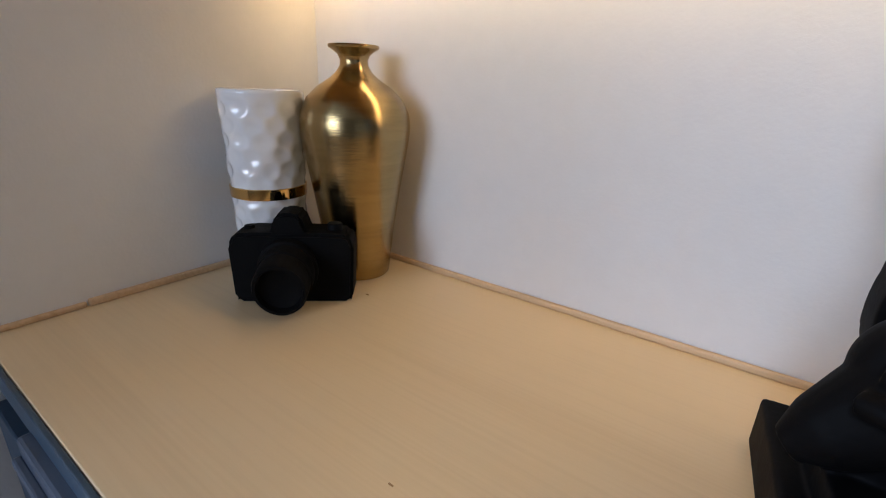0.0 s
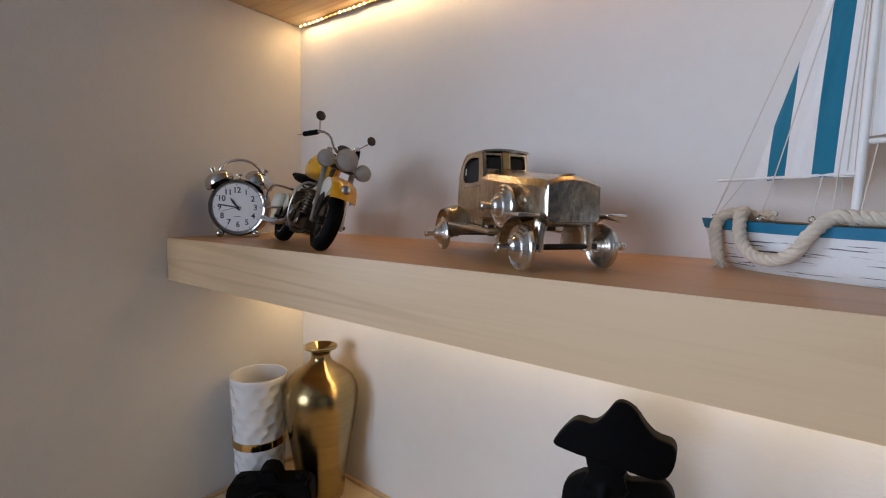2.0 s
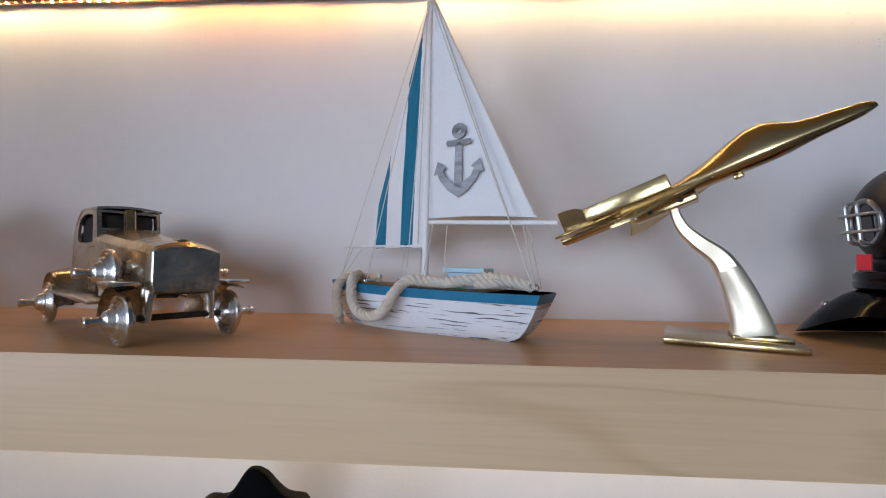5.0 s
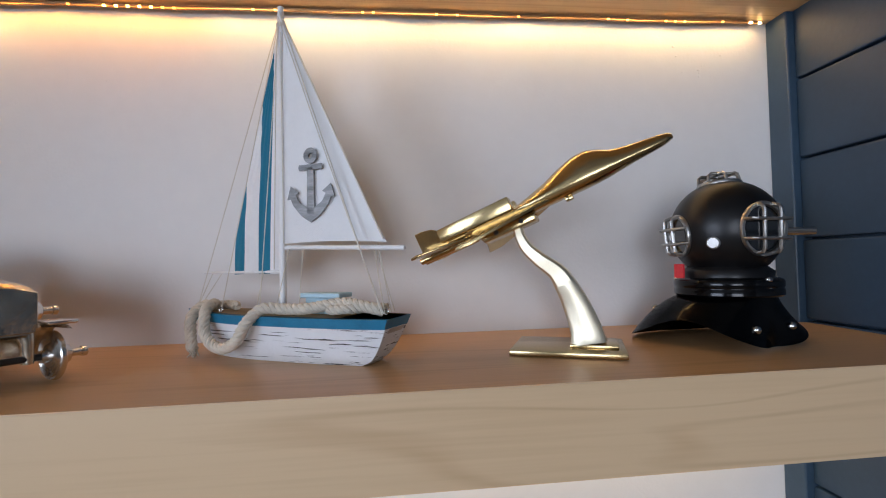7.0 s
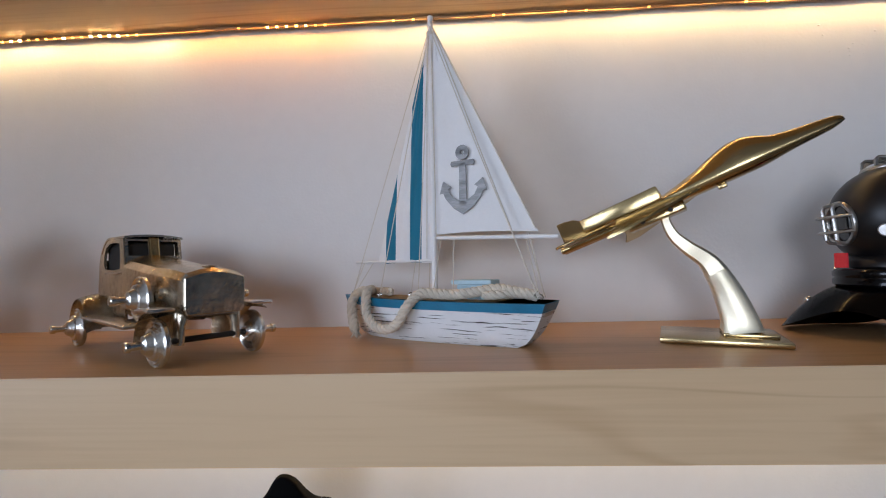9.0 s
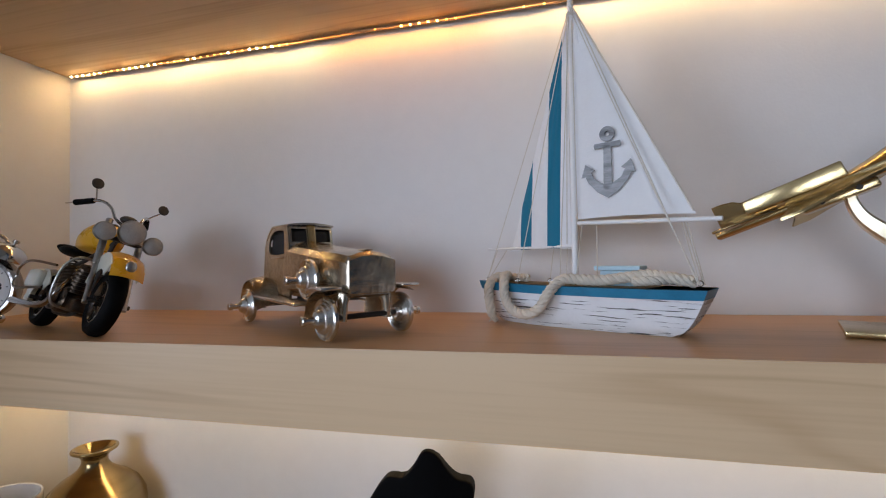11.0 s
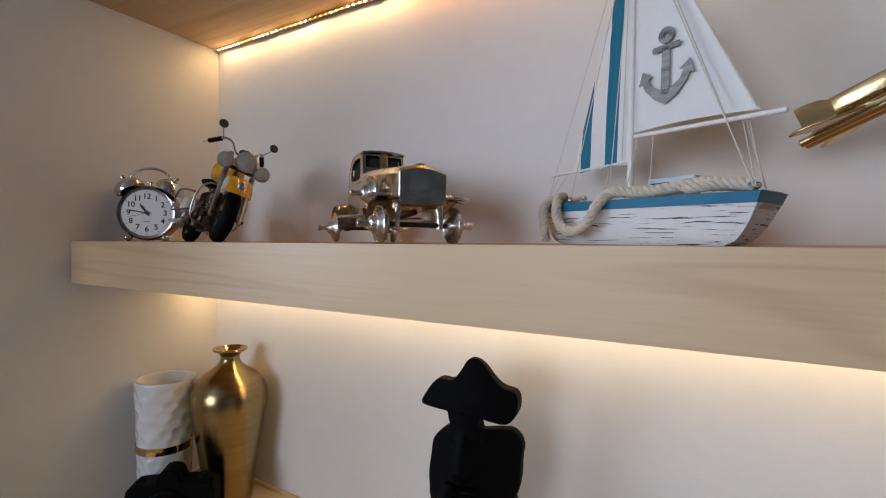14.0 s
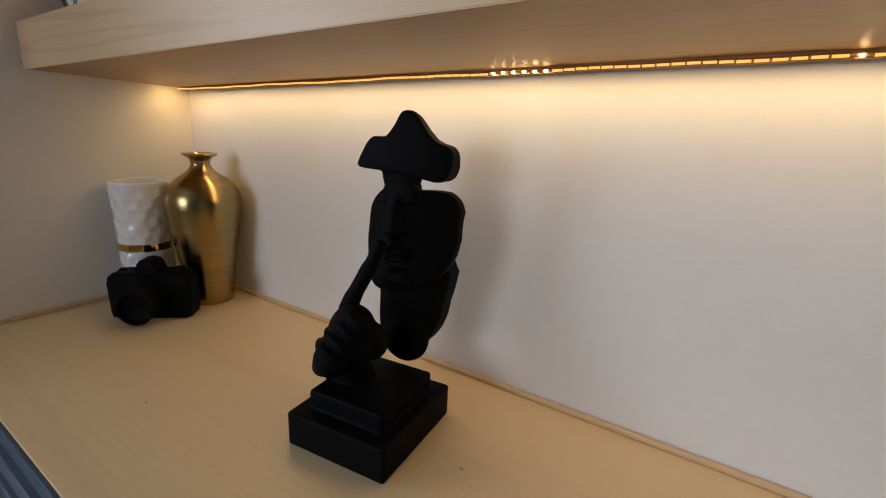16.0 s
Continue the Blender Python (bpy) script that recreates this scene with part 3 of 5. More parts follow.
# ---- on the lower shelf ----
def text_part(text, size, m, mat, parent, name="numeral", depth=0.0002):
    cu = bpy.data.curves.new(name, "FONT")
    cu.body, cu.size, cu.align_x, cu.align_y, cu.extrude, cu.offset = text, size, "CENTER", "CENTER", depth, 0.00022
    tmp = new(name, cu)
    me = bpy.data.meshes.new_from_object(tmp.evaluated_get(bpy.context.evaluated_depsgraph_get()))
    bpy.data.objects.remove(tmp)
    me.name = name
    me.materials.clear()
    me.materials.append(mat)
    ob = new(name, me)
    ob.parent = parent
    ob.matrix_local = m
    return ob


def make_clock():
    # dial towards -Y, upright
    c = thing("alarm_clock", pose(0.0675, -0.1705, shelf_z(0.06, -0.17), 0, 0, 43) @ Matrix.Scale(0.975, 4), "chrome twin-bell alarm clock with a white dial, near the wall", "clock")
    R, zc = 0.0475, 0.0495
    face = Matrix.Translation((0, 0, zc)) @ Matrix.Rotation(radians(90), 4, "X")  # +z of the lathe runs to -Y
    bm = BM(); lathe(bm, [(0, -0.038), (R - 0.006, -0.038), (R - 0.002, -0.034), (R, -0.026), (R, -0.004), (R - 0.0006, 0.0005), (R - 0.0030, 0.0028), (R - 0.0060, 0.0022), (R - 0.0080, -0.001), (0, -0.001)], 72, face)
    body = part("case", bm, CHROME_DARK_REFLECT, c, "chrome case")
    bm = BM(); lathe(bm, [(0, -0.0008), (R - 0.0078, -0.0008), (R - 0.0078, 0.0002), (0, 0.0002)], 64, face)
    dial = part("dial", bm, DIAL, c, "white dial with black figures")
    def on_face(x, y, z=0.0004):
        return Matrix.Translation((0, 0, zc)) @ Matrix.Rotation(radians(90), 4, "X") @ Matrix.Translation((x, y, z))
    for k in range(1, 13):
        a = radians(90 - 30 * k)
        text_part(str(k), 0.0130, on_face(0.0288 * math.cos(a), 0.0285 * math.sin(a)), INK, dial)
        bm = BM(); box(bm, (-0.0005, -0.001, 0), (0.0005, 0.001, 0.0003))
        part("hour_mark", bm, INK, dial, "", 0, on_face(0.0368 * math.cos(a), 0.0375 * math.sin(a)) @ Matrix.Rotation(a - radians(90), 4, "Z"))
    bm = BM(); box(bm, (-0.005, -0.0004, 0), (0.005, 0.0004, 0.0002)); part("print_bar", bm, INK, dial, "", 0, on_face(0, -0.015))
    for name, ang, ln, w in (("hour_pointer", 90 - 325, 0.020, 0.0014), ("minute_pointer", 90 - 279, 0.033, 0.0009), ("second_pointer", 90 - 256, 0.033, 0.0003)):
        bm = BM()
        slab(bm, [(-0.006, -w), (ln * 0.72, -w * 1.2), (ln, 0), (ln * 0.72, w * 1.2), (-0.006, w)], 0.0008, 0.0011)
        if name == "hour_pointer":
            slab(bm, [(ln * 0.55 + 0.0024 * math.cos(t), 0.0024 * math.sin(t)) for t in np.arange(0, 6.28, 0.6)], 0.0007, 0.0010)
        part(name, bm, INK, c, "", 0, on_face(0, 0) @ Matrix.Rotation(radians(ang), 4, "Z"))
    bm = BM(); lathe(bm, [(0.003, 0.0004), (0.003, 0.0016), (0, 0.0018)], 20, face); part("pin", bm, INK, c)
    for s in (-1, 1):
        # feet
        bm = BM(); rod(bm, (0.022 * s, 0.006, 0.014), (0.027 * s, 0.005, 0.006), 0.0026); ball(bm, (0.0290 * s, 0.000, 0.0064), 0.0066)
        part("foot", bm, CHROME, c)
        # bells
        tilt = Matrix.Translation((0.0325 * s, 0.012, zc + 0.0435)) @ Matrix.Rotation(radians(30 * s), 4, "Y") @ Matrix.Scale(1.08, 4)
        bm = BM(); lathe(bm, [(0.0212, -0.004), (0.0221, -0.0035), (0.0216, 0.0022), (0.0190, 0.0075), (0.0138, 0.0118), (0.007, 0.0140), (0, 0.0146), (0, 0.011), (0.013, 0.008), (0.0198, -0.003)], 40, tilt)
        bell = part("bell", bm, CHROME, c, "polished bell")
        bm = BM(); lathe(bm, [(0.0018, 0.013), (0.0018, 0.0170), (0.0038, 0.0175), (0.0038, 0.0215), (0, 0.022)], 16, tilt); lathe(bm, [(0.002, -0.012), (0.002, 0.0)], 10, tilt)
        part("bell_knob", bm, CHROME, bell)
    bm = BM(); tube(bm, smooth_path([(-0.0355, 0.016, zc + 0.0555), (-0.0300, 0.016, zc + 0.067), (-0.016, 0.016, zc + 0.0765), (0, 0.016, zc + 0.0795), (0.016, 0.016, zc + 0.0765), (0.0300, 0.016, zc + 0.067), (0.0355, 0.016, zc + 0.0555)], 6), 0.0019, 10, 1.4)
    part("carry_bow", bm, CHROME, c, "chrome carrying bow")
    bm = BM(); rod(bm, (0, 0.016, zc + 0.044), (0, 0.016, zc + 0.054), 0.0014); box(bm, (-0.006, 0.0135, zc + 0.0530), (0.004, 0.0185, zc + 0.0560), 0.001)
    part("hammer", bm, CHROME, c)


make_clock()


def make_motorcycle():
    # X forward, Y to its left, leaning on its stand
    b = thing("toy_motorcycle", pose(0.2560, -0.1910, shelf_z(0.27, -0.20), 0, 0, -18.5) @ pose(0, 0, 0.0, -20, 0, 0) @ Matrix.Scale(1.085, 4), "tin toy motorcycle in yellow, cream and chrome, leaning on its stand", "toy motorcycle")
    FX, RX, FR, RR = 0.083, -0.075, 0.0325, 0.030
    steer = Matrix.Translation((0.06, 0, 0)) @ Matrix.Rotation(radians(-6), 4, "Z") @ Matrix.Translation((-0.06, 0, 0))
    def wheel(x, r, w):
        m = Matrix.Translation((x, 0, r)) @ Matrix.Rotation(radians(90), 4, "X")
        if x > 0:
            m = steer @ m
        bm = BM(); lathe(bm, [(r * 0.62, -w * 0.7), (r * 0.80, -w), (r * 0.93, -w * 0.8), (r, -w * 0.3), (r, w * 0.3), (r * 0.93, w * 0.8), (r * 0.80, w), (r * 0.62, w * 0.7)], 40, m)
        t = part("wheel", bm, RUBBER, b, "black rubber tyre")
        bm = BM(); lathe(bm, [(r * 0.64, -w * 0.8), (r * 0.60, -w * 0.85), (r * 0.55, -w * 0.3), (r * 0.55, w * 0.3), (r * 0.60, w * 0.85), (r * 0.64, w * 0.8)], 36, m)
        lathe(bm, [(0, -w * 1.1), (r * 0.14, -w * 1.1), (r * 0.16, 0), (r * 0.14, w * 1.1), (0, w * 1.1)], 16, m)
        for k in range(10):
            a = 2 * math.pi * k / 10
            p = m @ Vector((r * 0.57 * math.cos(a), r * 0.57 * math.sin(a), 0)); q = m @ Vector((r * 0.1 * math.cos(a), r * 0.1 * math.sin(a), w * 0.6 * (-1) ** k))
            rod(bm, p, q, 0.0005, None, 5)
        part("rim", bm, CHROME_DARK_REFLECT, t, "chrome rim")
    wheel(FX, FR, 0.0085)
    wheel(RX, RR, 0.0085)

    def fender(cx, cz, r, w, a0, a1, mat, name, m=None, drop=0.006, label=""):
        bm = BM(); n, k = 20, 9
        grid = []
        for i in range(n + 1):
            a = radians(a0 + (a1 - a0) * i / n)
            row = []
            for j in range(k + 1):
                t = -1 + 2 * j / k
                rr = r - drop * abs(t) ** 3
                row.append(bm.verts.new((cx + rr * math.cos(a), w * t, cz + rr * math.sin(a))))
            grid.append(row)
        for i in range(n):
            for j in range(k):
                bm.faces.new((grid[i][j], grid[i + 1][j], grid[i + 1][j + 1], grid[i][j + 1]))
        if m is not None:
            bmesh.ops.transform(bm, matrix=m, verts=bm.verts)
        bmesh.ops.solidify(bm, geom=bm.faces[:], thickness=0.0008)
        return part(name, bm, mat, b, label, 50)

    LIFT = 0.011  # the front fender rides clear of the tyre
    fender(FX, FR + LIFT, FR + 0.0065, 0.0140, 20, 122, YELLOW, "front_fender", steer, 0.004, "yellow enamel fender")
    for s in (-1, 1):
        bm = BM()
        arc = [(FX + (FR + 0.004) * math.cos(radians(a)), FR + LIFT + (FR + 0.004) * math.sin(radians(a))) for a in range(40, 171, 10)]
        inner = [(FX + (FR - 0.013) * math.cos(radians(a)), FR + LIFT + (FR - 0.013) * math.sin(radians(a))) for a in range(170, 39, -10)]
        slab(bm, arc + inner, -0.0005, 0.0005, steer @ Matrix.Translation((0, 0.0142 * s, 0)) @ Matrix.Rotation(radians(90), 4, "X"))
        part("fender_side", bm, CREAM, b, "cream fender side", 0)
    bm = BM(); ball(bm, (FX + 0.0335, 0, FR + LIFT + 0.0245), 0.0048, (0.5, 1, 1.15)); bmesh.ops.transform(bm, matrix=steer, verts=bm.verts)
    part("badge", bm, DULL_CHROME, b, "round silver badge")
    fender(RX, RR, RR + 0.006, 0.0145, 60, 200, CREAM, "rear_fender", None, 0.004, "cream rear fender")
    for s in (-1, 1):
        bm = BM()
        arc = [(RX + (RR + 0.004) * math.cos(radians(a)), RR + (RR + 0.004) * math.sin(radians(a))) for a in range(30, 191, 10)]
        inner = [(RX + (RR - 0.012) * math.cos(radians(a)), RR + (RR - 0.012) * math.sin(radians(a))) for a in range(190, 29, -10)]
        slab(bm, arc + inner, -0.0005, 0.0005, Matrix.Translation((0, 0.0142 * s, 0)) @ Matrix.Rotation(radians(90), 4, "X"))
        part("fender_side", bm, CREAM, b, "cream fender side", 0)
        # fork leg and its cover
        bm = BM(); rod(bm, (FX + 0.002, 0.0165 * s, FR - 0.004), (0.062, 0.0165 * s, 0.076), 0.0026); rod(bm, (0.066, 0.0165 * s, 0.068), (0.047, 0.0165 * s, 0.118), 0.0034)
        bmesh.ops.transform(bm, matrix=steer, verts=bm.verts)
        part("fork_leg", bm, DULL_CHROME, b)
        bm = BM(); tube(bm, smooth_path([(0.045, 0.003 * s, 0.117), (0.046, 0.011 * s, 0.121), (0.040, 0.017 * s, 0.132), (0.028, 0.024 * s, 0.137), (0.008, 0.033 * s, 0.1335)], 6), 0.0016, 8)
        part("bar", bm, CHROME, b, "chrome steering bar")
        bm = BM(); rod(bm, (0.020, 0.0275 * s, 0.1363), (0.000, 0.037 * s, 0.1315), 0.0031, None, 12, 0.0005)
        part("grip", bm, RUBBER, b, "black grip")
        bm = BM(); rod(bm, (0.001, 0.0365 * s, 0.1318), (-0.011, 0.041 * s, 0.1300), 0.0007)
        part("lever", bm, CHROME, b)
        bm = BM(); tube(bm, smooth_path([(0.022, 0.0265 * s, 0.138), (0.028, 0.030 * s, 0.143), (0.033, 0.033 * s, 0.147)], 5), 0.0009, 6)
        stem = part("mirror_stem", bm, CHROME, b)
        bm = BM(); lathe(bm, [(0, -0.0015), (0.0054, -0.0012), (0.0058, 0), (0.0053, 0.0012), (0, 0.0022)], 24, Matrix.Translation((0.035, 0.0345 * s, 0.1515)) @ Matrix.Rotation(radians(80), 4, "Y"))
        part("mirror", bm, IRON, stem, "small round mirror")
        # side lamp
        m = steer @ Matrix.Translation((0.076, 0.0225 * s, 0.1000)) @ Matrix.Rotation(radians(90), 4, "Y")
        bm = BM(); lathe(bm, [(0, -0.014), (0.0055, -0.012), (0.0094, -0.004), (0.0098, 0), (0.0093, 0.001), (0.0089, 0.0005)], 28, m)
        lamp = part("side_lamp", bm, DULL_CHROME, b)
        bm = BM(); lathe(bm, [(0.0089, 0.0006), (0.0055, 0.002), (0, 0.0026)], 28, m); part("lens", bm, LAMP_GLASS, lamp, "frosted lens")
        # crash bar and rear rail
        bm = BM(); tube(bm, smooth_path([(0.034, 0.008 * s, 0.074), (0.033, 0.022 * s, 0.073), (0.029, 0.030 * s, 0.062), (0.026, 0.031 * s, 0.042), (0.022, 0.026 * s, 0.025), (0.020, 0.012 * s, 0.021)], 6), 0.0013, 8)
        part("crash_bar", bm, DULL_CHROME, b, "chrome crash bar")
        bm = BM(); tube(bm, smooth_path([(-0.028, 0.020 * s, 0.066), (-0.060, 0.034 * s, 0.067), (-0.090, 0.034 * s, 0.060), (-0.102, 0.031 * s, 0.050), (-0.096, 0.032 * s, 0.040), (-0.070, 0.034 * s, 0.036), (-0.030, 0.024 * s, 0.040)], 6), 0.0014, 8)
        part("bag_rail", bm, CHROME_DARK_REFLECT, b, "chrome side rail")
        bm = BM(); box(bm, (-0.100, 0.0175 * s - 0.006, 0.040), (-0.066, 0.0175 * s + 0.004, 0.062), 0.0045, None, 3)
        part("saddlebag", bm, CREAM, b, "cream saddlebag")
        bm = BM(); tube(bm, smooth_path([(0.012, 0.016 * s, 0.050), (0.018, 0.024 * s, 0.036), (0.0, 0.026 * s, 0.022), (-0.05, 0.027 * s, 0.021), (-0.098, 0.027 * s, 0.023)], 6), [0.0026] * 12 + [0.0034] * 13, 10)
        part("exhaust", bm, CHROME_DARK_REFLECT, b, "chrome exhaust pipe")
        # cylinder
        for x, lean in ((0.012, 14), (-0.014, -22)):
            m = Matrix.Translation((x, 0.007 * s, 0.040)) @ Matrix.Rotation(radians(lean), 4, "Y")
            bm = BM()
            prof = [(0, 0)]
            for k in range(7):
                prof += [(0.0075, 0.004 * k), (0.0095, 0.004 * k + 0.0008), (0.0095, 0.004 * k + 0.0022), (0.0075, 0.004 * k + 0.003)]
            lathe(bm, prof + [(0.006, 0.030), (0, 0.031)], 18, m)
            part("cylinder", bm, ENGINE, b)
    bm = BM(); rod(bm, (-0.004, -0.016, 0.034), (-0.004, 0.016, 0.034), 0.017, None, 24, 0.003); rod(bm, (-0.034, -0.012, 0.033), (-0.034, 0.012, 0.033), 0.012, None, 20, 0.002); box(bm, (-0.05, -0.010, 0.020), (0.030, 0.010, 0.034), 0.003)
    part("engine", bm, ENGINE, b, "dark cast engine")
    for s in (-1, 1):
        bm = BM(); rod(bm, (-0.004, 0.0165 * s, 0.036), (-0.004, 0.021 * s, 0.036), 0.011, 0.010, 24, 0.001)
        part("engine_cover", bm, ENGINE, b)
    bm = BM(); tube(bm, smooth_path([(0.047, 0, 0.112), (0.036, 0, 0.090), (0.028, 0, 0.040), (0.01, 0, 0.019), (-0.05, 0, 0.019), (RX, 0, RR)], 6), 0.0024, 8); tube(bm, smooth_path([(0.045, 0, 0.100), (-0.02, 0, 0.078), (-0.06, 0, 0.066), (RX, 0, RR + 0.002)], 6), 0.0022, 8)
    rod(bm, (FX, -0.019, FR), (FX, 0.019, FR), 0.0022); rod(bm, (RX, -0.019, RR), (RX, 0.019, RR), 0.0022)
    part("frame", bm, IRON, b)
    bm = BM(); ball(bm, (0.000, 0, 0.100), 0.0205, (1.75, 0.95, 1.02), 28, 18, Matrix.Rotation(radians(-8), 4, "Y"))
    for v in bm.verts:
        if v.co.z < 0.090:
            v.co.z = 0.090 + (v.co.z - 0.090) * 0.3
    tank = part("tank", bm, YELLOW, b, "yellow enamel tank", 60)
    bm = BM(); rod(bm, (0.020, 0, 0.115), (0.020, 0, 0.1195), 0.0048, 0.0042, 18, 0.0008); part("filler_cap", bm, IRON, tank)
    bm = BM(); ball(bm, (-0.061, 0, 0.0895), 0.018, (1.4, 0.85, 0.33), 24, 12); ball(bm, (-0.084, 0, 0.0935), 0.010, (0.9, 1.3, 0.5), 18, 10)
    part("seat", bm, RUBBER, b, "black saddle")
    bm = BM(); tube(bm, [(-0.044 + 0.006 * math.cos(k * 0.9), 0.006 * math.sin(k * 0.9), 0.068 + 0.0009 * k) for k in range(18)], 0.0012, 6)
    part("seat_spring", bm, IRON, b)
    m = steer @ Matrix.Translation((0.078, 0, 0.1065)) @ Matrix.Rotation(radians(88), 4, "Y")
    bm = BM(); lathe(bm, [(0, -0.024), (0.007, -0.022), (0.0114, -0.010), (0.0129, 0), (0.0125, 0.0014), (0.0120, 0.0008)], 32, m)
    lamp = part("headlamp", bm, DULL_CHROME, b, "large round headlamp")
    bm = BM(); lathe(bm, [(0.0120, 0.0008), (0.0072, 0.003), (0, 0.0038)], 32, m); part("lens", bm, LAMP_GLASS, lamp, "frosted lens")
    bm = BM(); box(bm, (0.052, -0.026, 0.0965), (0.060, 0.026, 0.1005), 0.0015); part("lamp_bracket", bm, IRON, b)
    bm = BM(); ball(bm, (0.052, 0, 0.122), 0.008, (1.0, 1.1, 0.6)); part("gauge", bm, IRON, b)
    bm = BM(); rod(bm, (-0.108, 0, 0.052), (-0.114, 0, 0.0515), 0.0045, 0.004, 16); part("tail_lamp", bm, RED, b, "red tail lamp")
    bm = BM(); tube(bm, smooth_path([(-0.012, 0.012, 0.020), (-0.006, 0.028, 0.012), (0.006, 0.047, 0.0105)], 5), 0.0015, 8); part("side_stand", bm, CHROME, b, "wire side stand")


make_motorcycle()


def make_car():
    c = thing("toy_car", pose(0.5535, -0.1325, shelf_z(0.56, -0.16), 0, 0, -32.9) @ Matrix.Scale(1.03, 4), "cast aluminium vintage toy car with a hollow cabin", "toy car")
    FX, RX, R, T = 0.085, -0.104, 0.0195, 0.0400
    def disc_wheel(m, name="wheel"):
        bm = BM(); lathe(bm, [(0, -0.0085), (0.0048, -0.0085), (0.0054, -0.0040), (0.0092, -0.0034), (0.0098, -0.0018), (0.0128, -0.0034), (0.0134, -0.0018), (0.0160, -0.0032), (0.0166, -0.0018), (R - 0.0008, -0.0026), (R, -0.0016), (R, 0.0012), (R - 0.0012, 0.0024), (R - 0.0026, 0.0012), (R - 0.0040, 0.0034), (R - 0.0055, 0.0022), (R - 0.0072, 0.0050), (0.0095, 0.0056), (0.0070, 0.0100), (0.0040, 0.0118), (0, 0.0118)], 40, m)
        w = part(name, bm, ALU_BRIGHT, c, "turned aluminium disc wheel", 28)
        bm = BM(); lathe(bm, [(0.0032, 0.0117), (0.0032, 0.0185), (0.0042, 0.0190), (0.0042, 0.0222), (0.0034, 0.0230), (0, 0.0232)], 20, m)
        part("hub_cap", bm, ALU_BRIGHT, w, "", 28)
    for x in (FX, RX):
        for s in (-1, 1):
            disc_wheel(Matrix.Translation((x, T * s, R)) @ Matrix.Rotation(radians(-90 * s), 4, "X"))
        bm = BM(); rod(bm, (x, -T, R), (x, T, R), 0.0026); part("axle", bm, IRON, c, "dark axle rod")
    bm = BM(); rod(bm, (RX, -0.010, R + 0.002), (FX - 0.03, -0.010, R + 0.014), 0.0024); rod(bm, (RX, 0.010, R + 0.002), (FX - 0.03, 0.010, R + 0.014), 0.0024)
    part("chassis_rail", bm, IRON, c)
    # bonnet: lofted sections, peaked along the middle
    bm = BM()
    rings = []
    for x, w, zb, zt, pk in ((0.004, 0.0272, 0.037, 0.0870, 0.0060), (0.040, 0.0278, 0.039, 0.0795, 0.0045), (0.078, 0.0268, 0.040, 0.0765, 0.0040), (0.094, 0.0262, 0.041, 0.0740, 0.0045), (0.097, 0.0250, 0.043, 0.0720, 0.004)):
        rings.append([bm.verts.new((x - (0.030 if x < 0.01 else 0), y, z)) for y, z in ((-w * 0.75, zb - 0.004), (-w, zb + 0.004), (-w, zt - 0.006), (-w * 0.86, zt), (-w * 0.45, zt + pk * 0.7), (0, zt + pk), (w * 0.45, zt + pk * 0.7), (w * 0.86, zt), (w, zt - 0.006), (w, zb + 0.004), (w * 0.75, zb - 0.004))])
    for a, b in zip(rings, rings[1:]):
        for k in range(11):
            bm.faces.new((a[k], a[(k + 1) % 11], b[(k + 1) % 11], b[k]))
    bm.faces.new(rings[0][::-1]); bm.faces.new(rings[-1])
    bonnet = part("bonnet", bm, ALU, c, "hammered bonnet with a centre ridge", 25)
    bm = BM(); slab(bm, [(-0.0235, 0.040), (0.0235, 0.040), (0.0255, 0.045), (0.0255, 0.0705), (0.012, 0.0745), (0, 0.0757), (-0.012, 0.0745), (-0.0255, 0.0705), (-0.0255, 0.045)], 0, 0.0022, Matrix.Translation((0.0965, 0, 0)) @ Matrix.Rotation(radians(90), 4, "Z") @ Matrix.Rotation(radians(90), 4, "X"))
    bmesh.ops.bevel(bm, geom=bm.edges[:], offset=0.0008, segments=1, affect="EDGES")
    part("radiator", bm, ALU, c, "smooth radiator plate", 0)
    bm = BM(); box(bm, (0.074, -0.004, 0.0790), (0.093, 0.004, 0.0805), 0.0007); part("radiator_cap", bm, ALU, c)
    # cabin: cast shell with real window holes, thin roof and a black filling
    W = 0.0262
    side = Matrix.Rotation(radians(90), 4, "X")
    face = Matrix.Rotation(radians(90), 4, "Z") @ side

    def holed(bm, outer, inner, t, m):
        """Plate with one opening: outer and inner outlines with the same count of points."""
        vs = [[bm.verts.new((x, y, z)) for x, y in ring] for z in (-t, t) for ring in (outer, inner)]
        o0, i0, o1, i1 = vs
        n = len(outer)
        for k in range(n):
            j = (k + 1) % n
            bm.faces.new((o0[k], o0[j], i0[j], i0[k])); bm.faces.new((o1[k], i1[k], i1[j], o1[j]))
            bm.faces.new((o0[k], o1[k], o1[j], o0[j])); bm.faces.new((i0[k], i0[j], i1[j], i1[k]))
        bmesh.ops.transform(bm, matrix=m, verts=[v for r in vs for v in r])

    for s in (-1, 1):
        bm = BM()
        outer = [(-0.012, 0.030), (-0.013, 0.060), (-0.014, 0.086), (-0.018, 0.108), (-0.040, 0.1085), (-0.056, 0.1080), (-0.068, 0.1050), (-0.076, 0.0970), (-0.081, 0.085), (-0.084, 0.060), (-0.084, 0.030), (-0.045, 0.030)]
        inner = [(-0.0265, 0.0785), (-0.0255, 0.0805), (-0.0255, 0.0950), (-0.0270, 0.1035), (-0.0400, 0.1048), (-0.0520, 0.1040), (-0.0620, 0.1000), (-0.0665, 0.0945), (-0.0685, 0.0880), (-0.0680, 0.0815), (-0.0630, 0.0782), (-0.0450, 0.0775)]
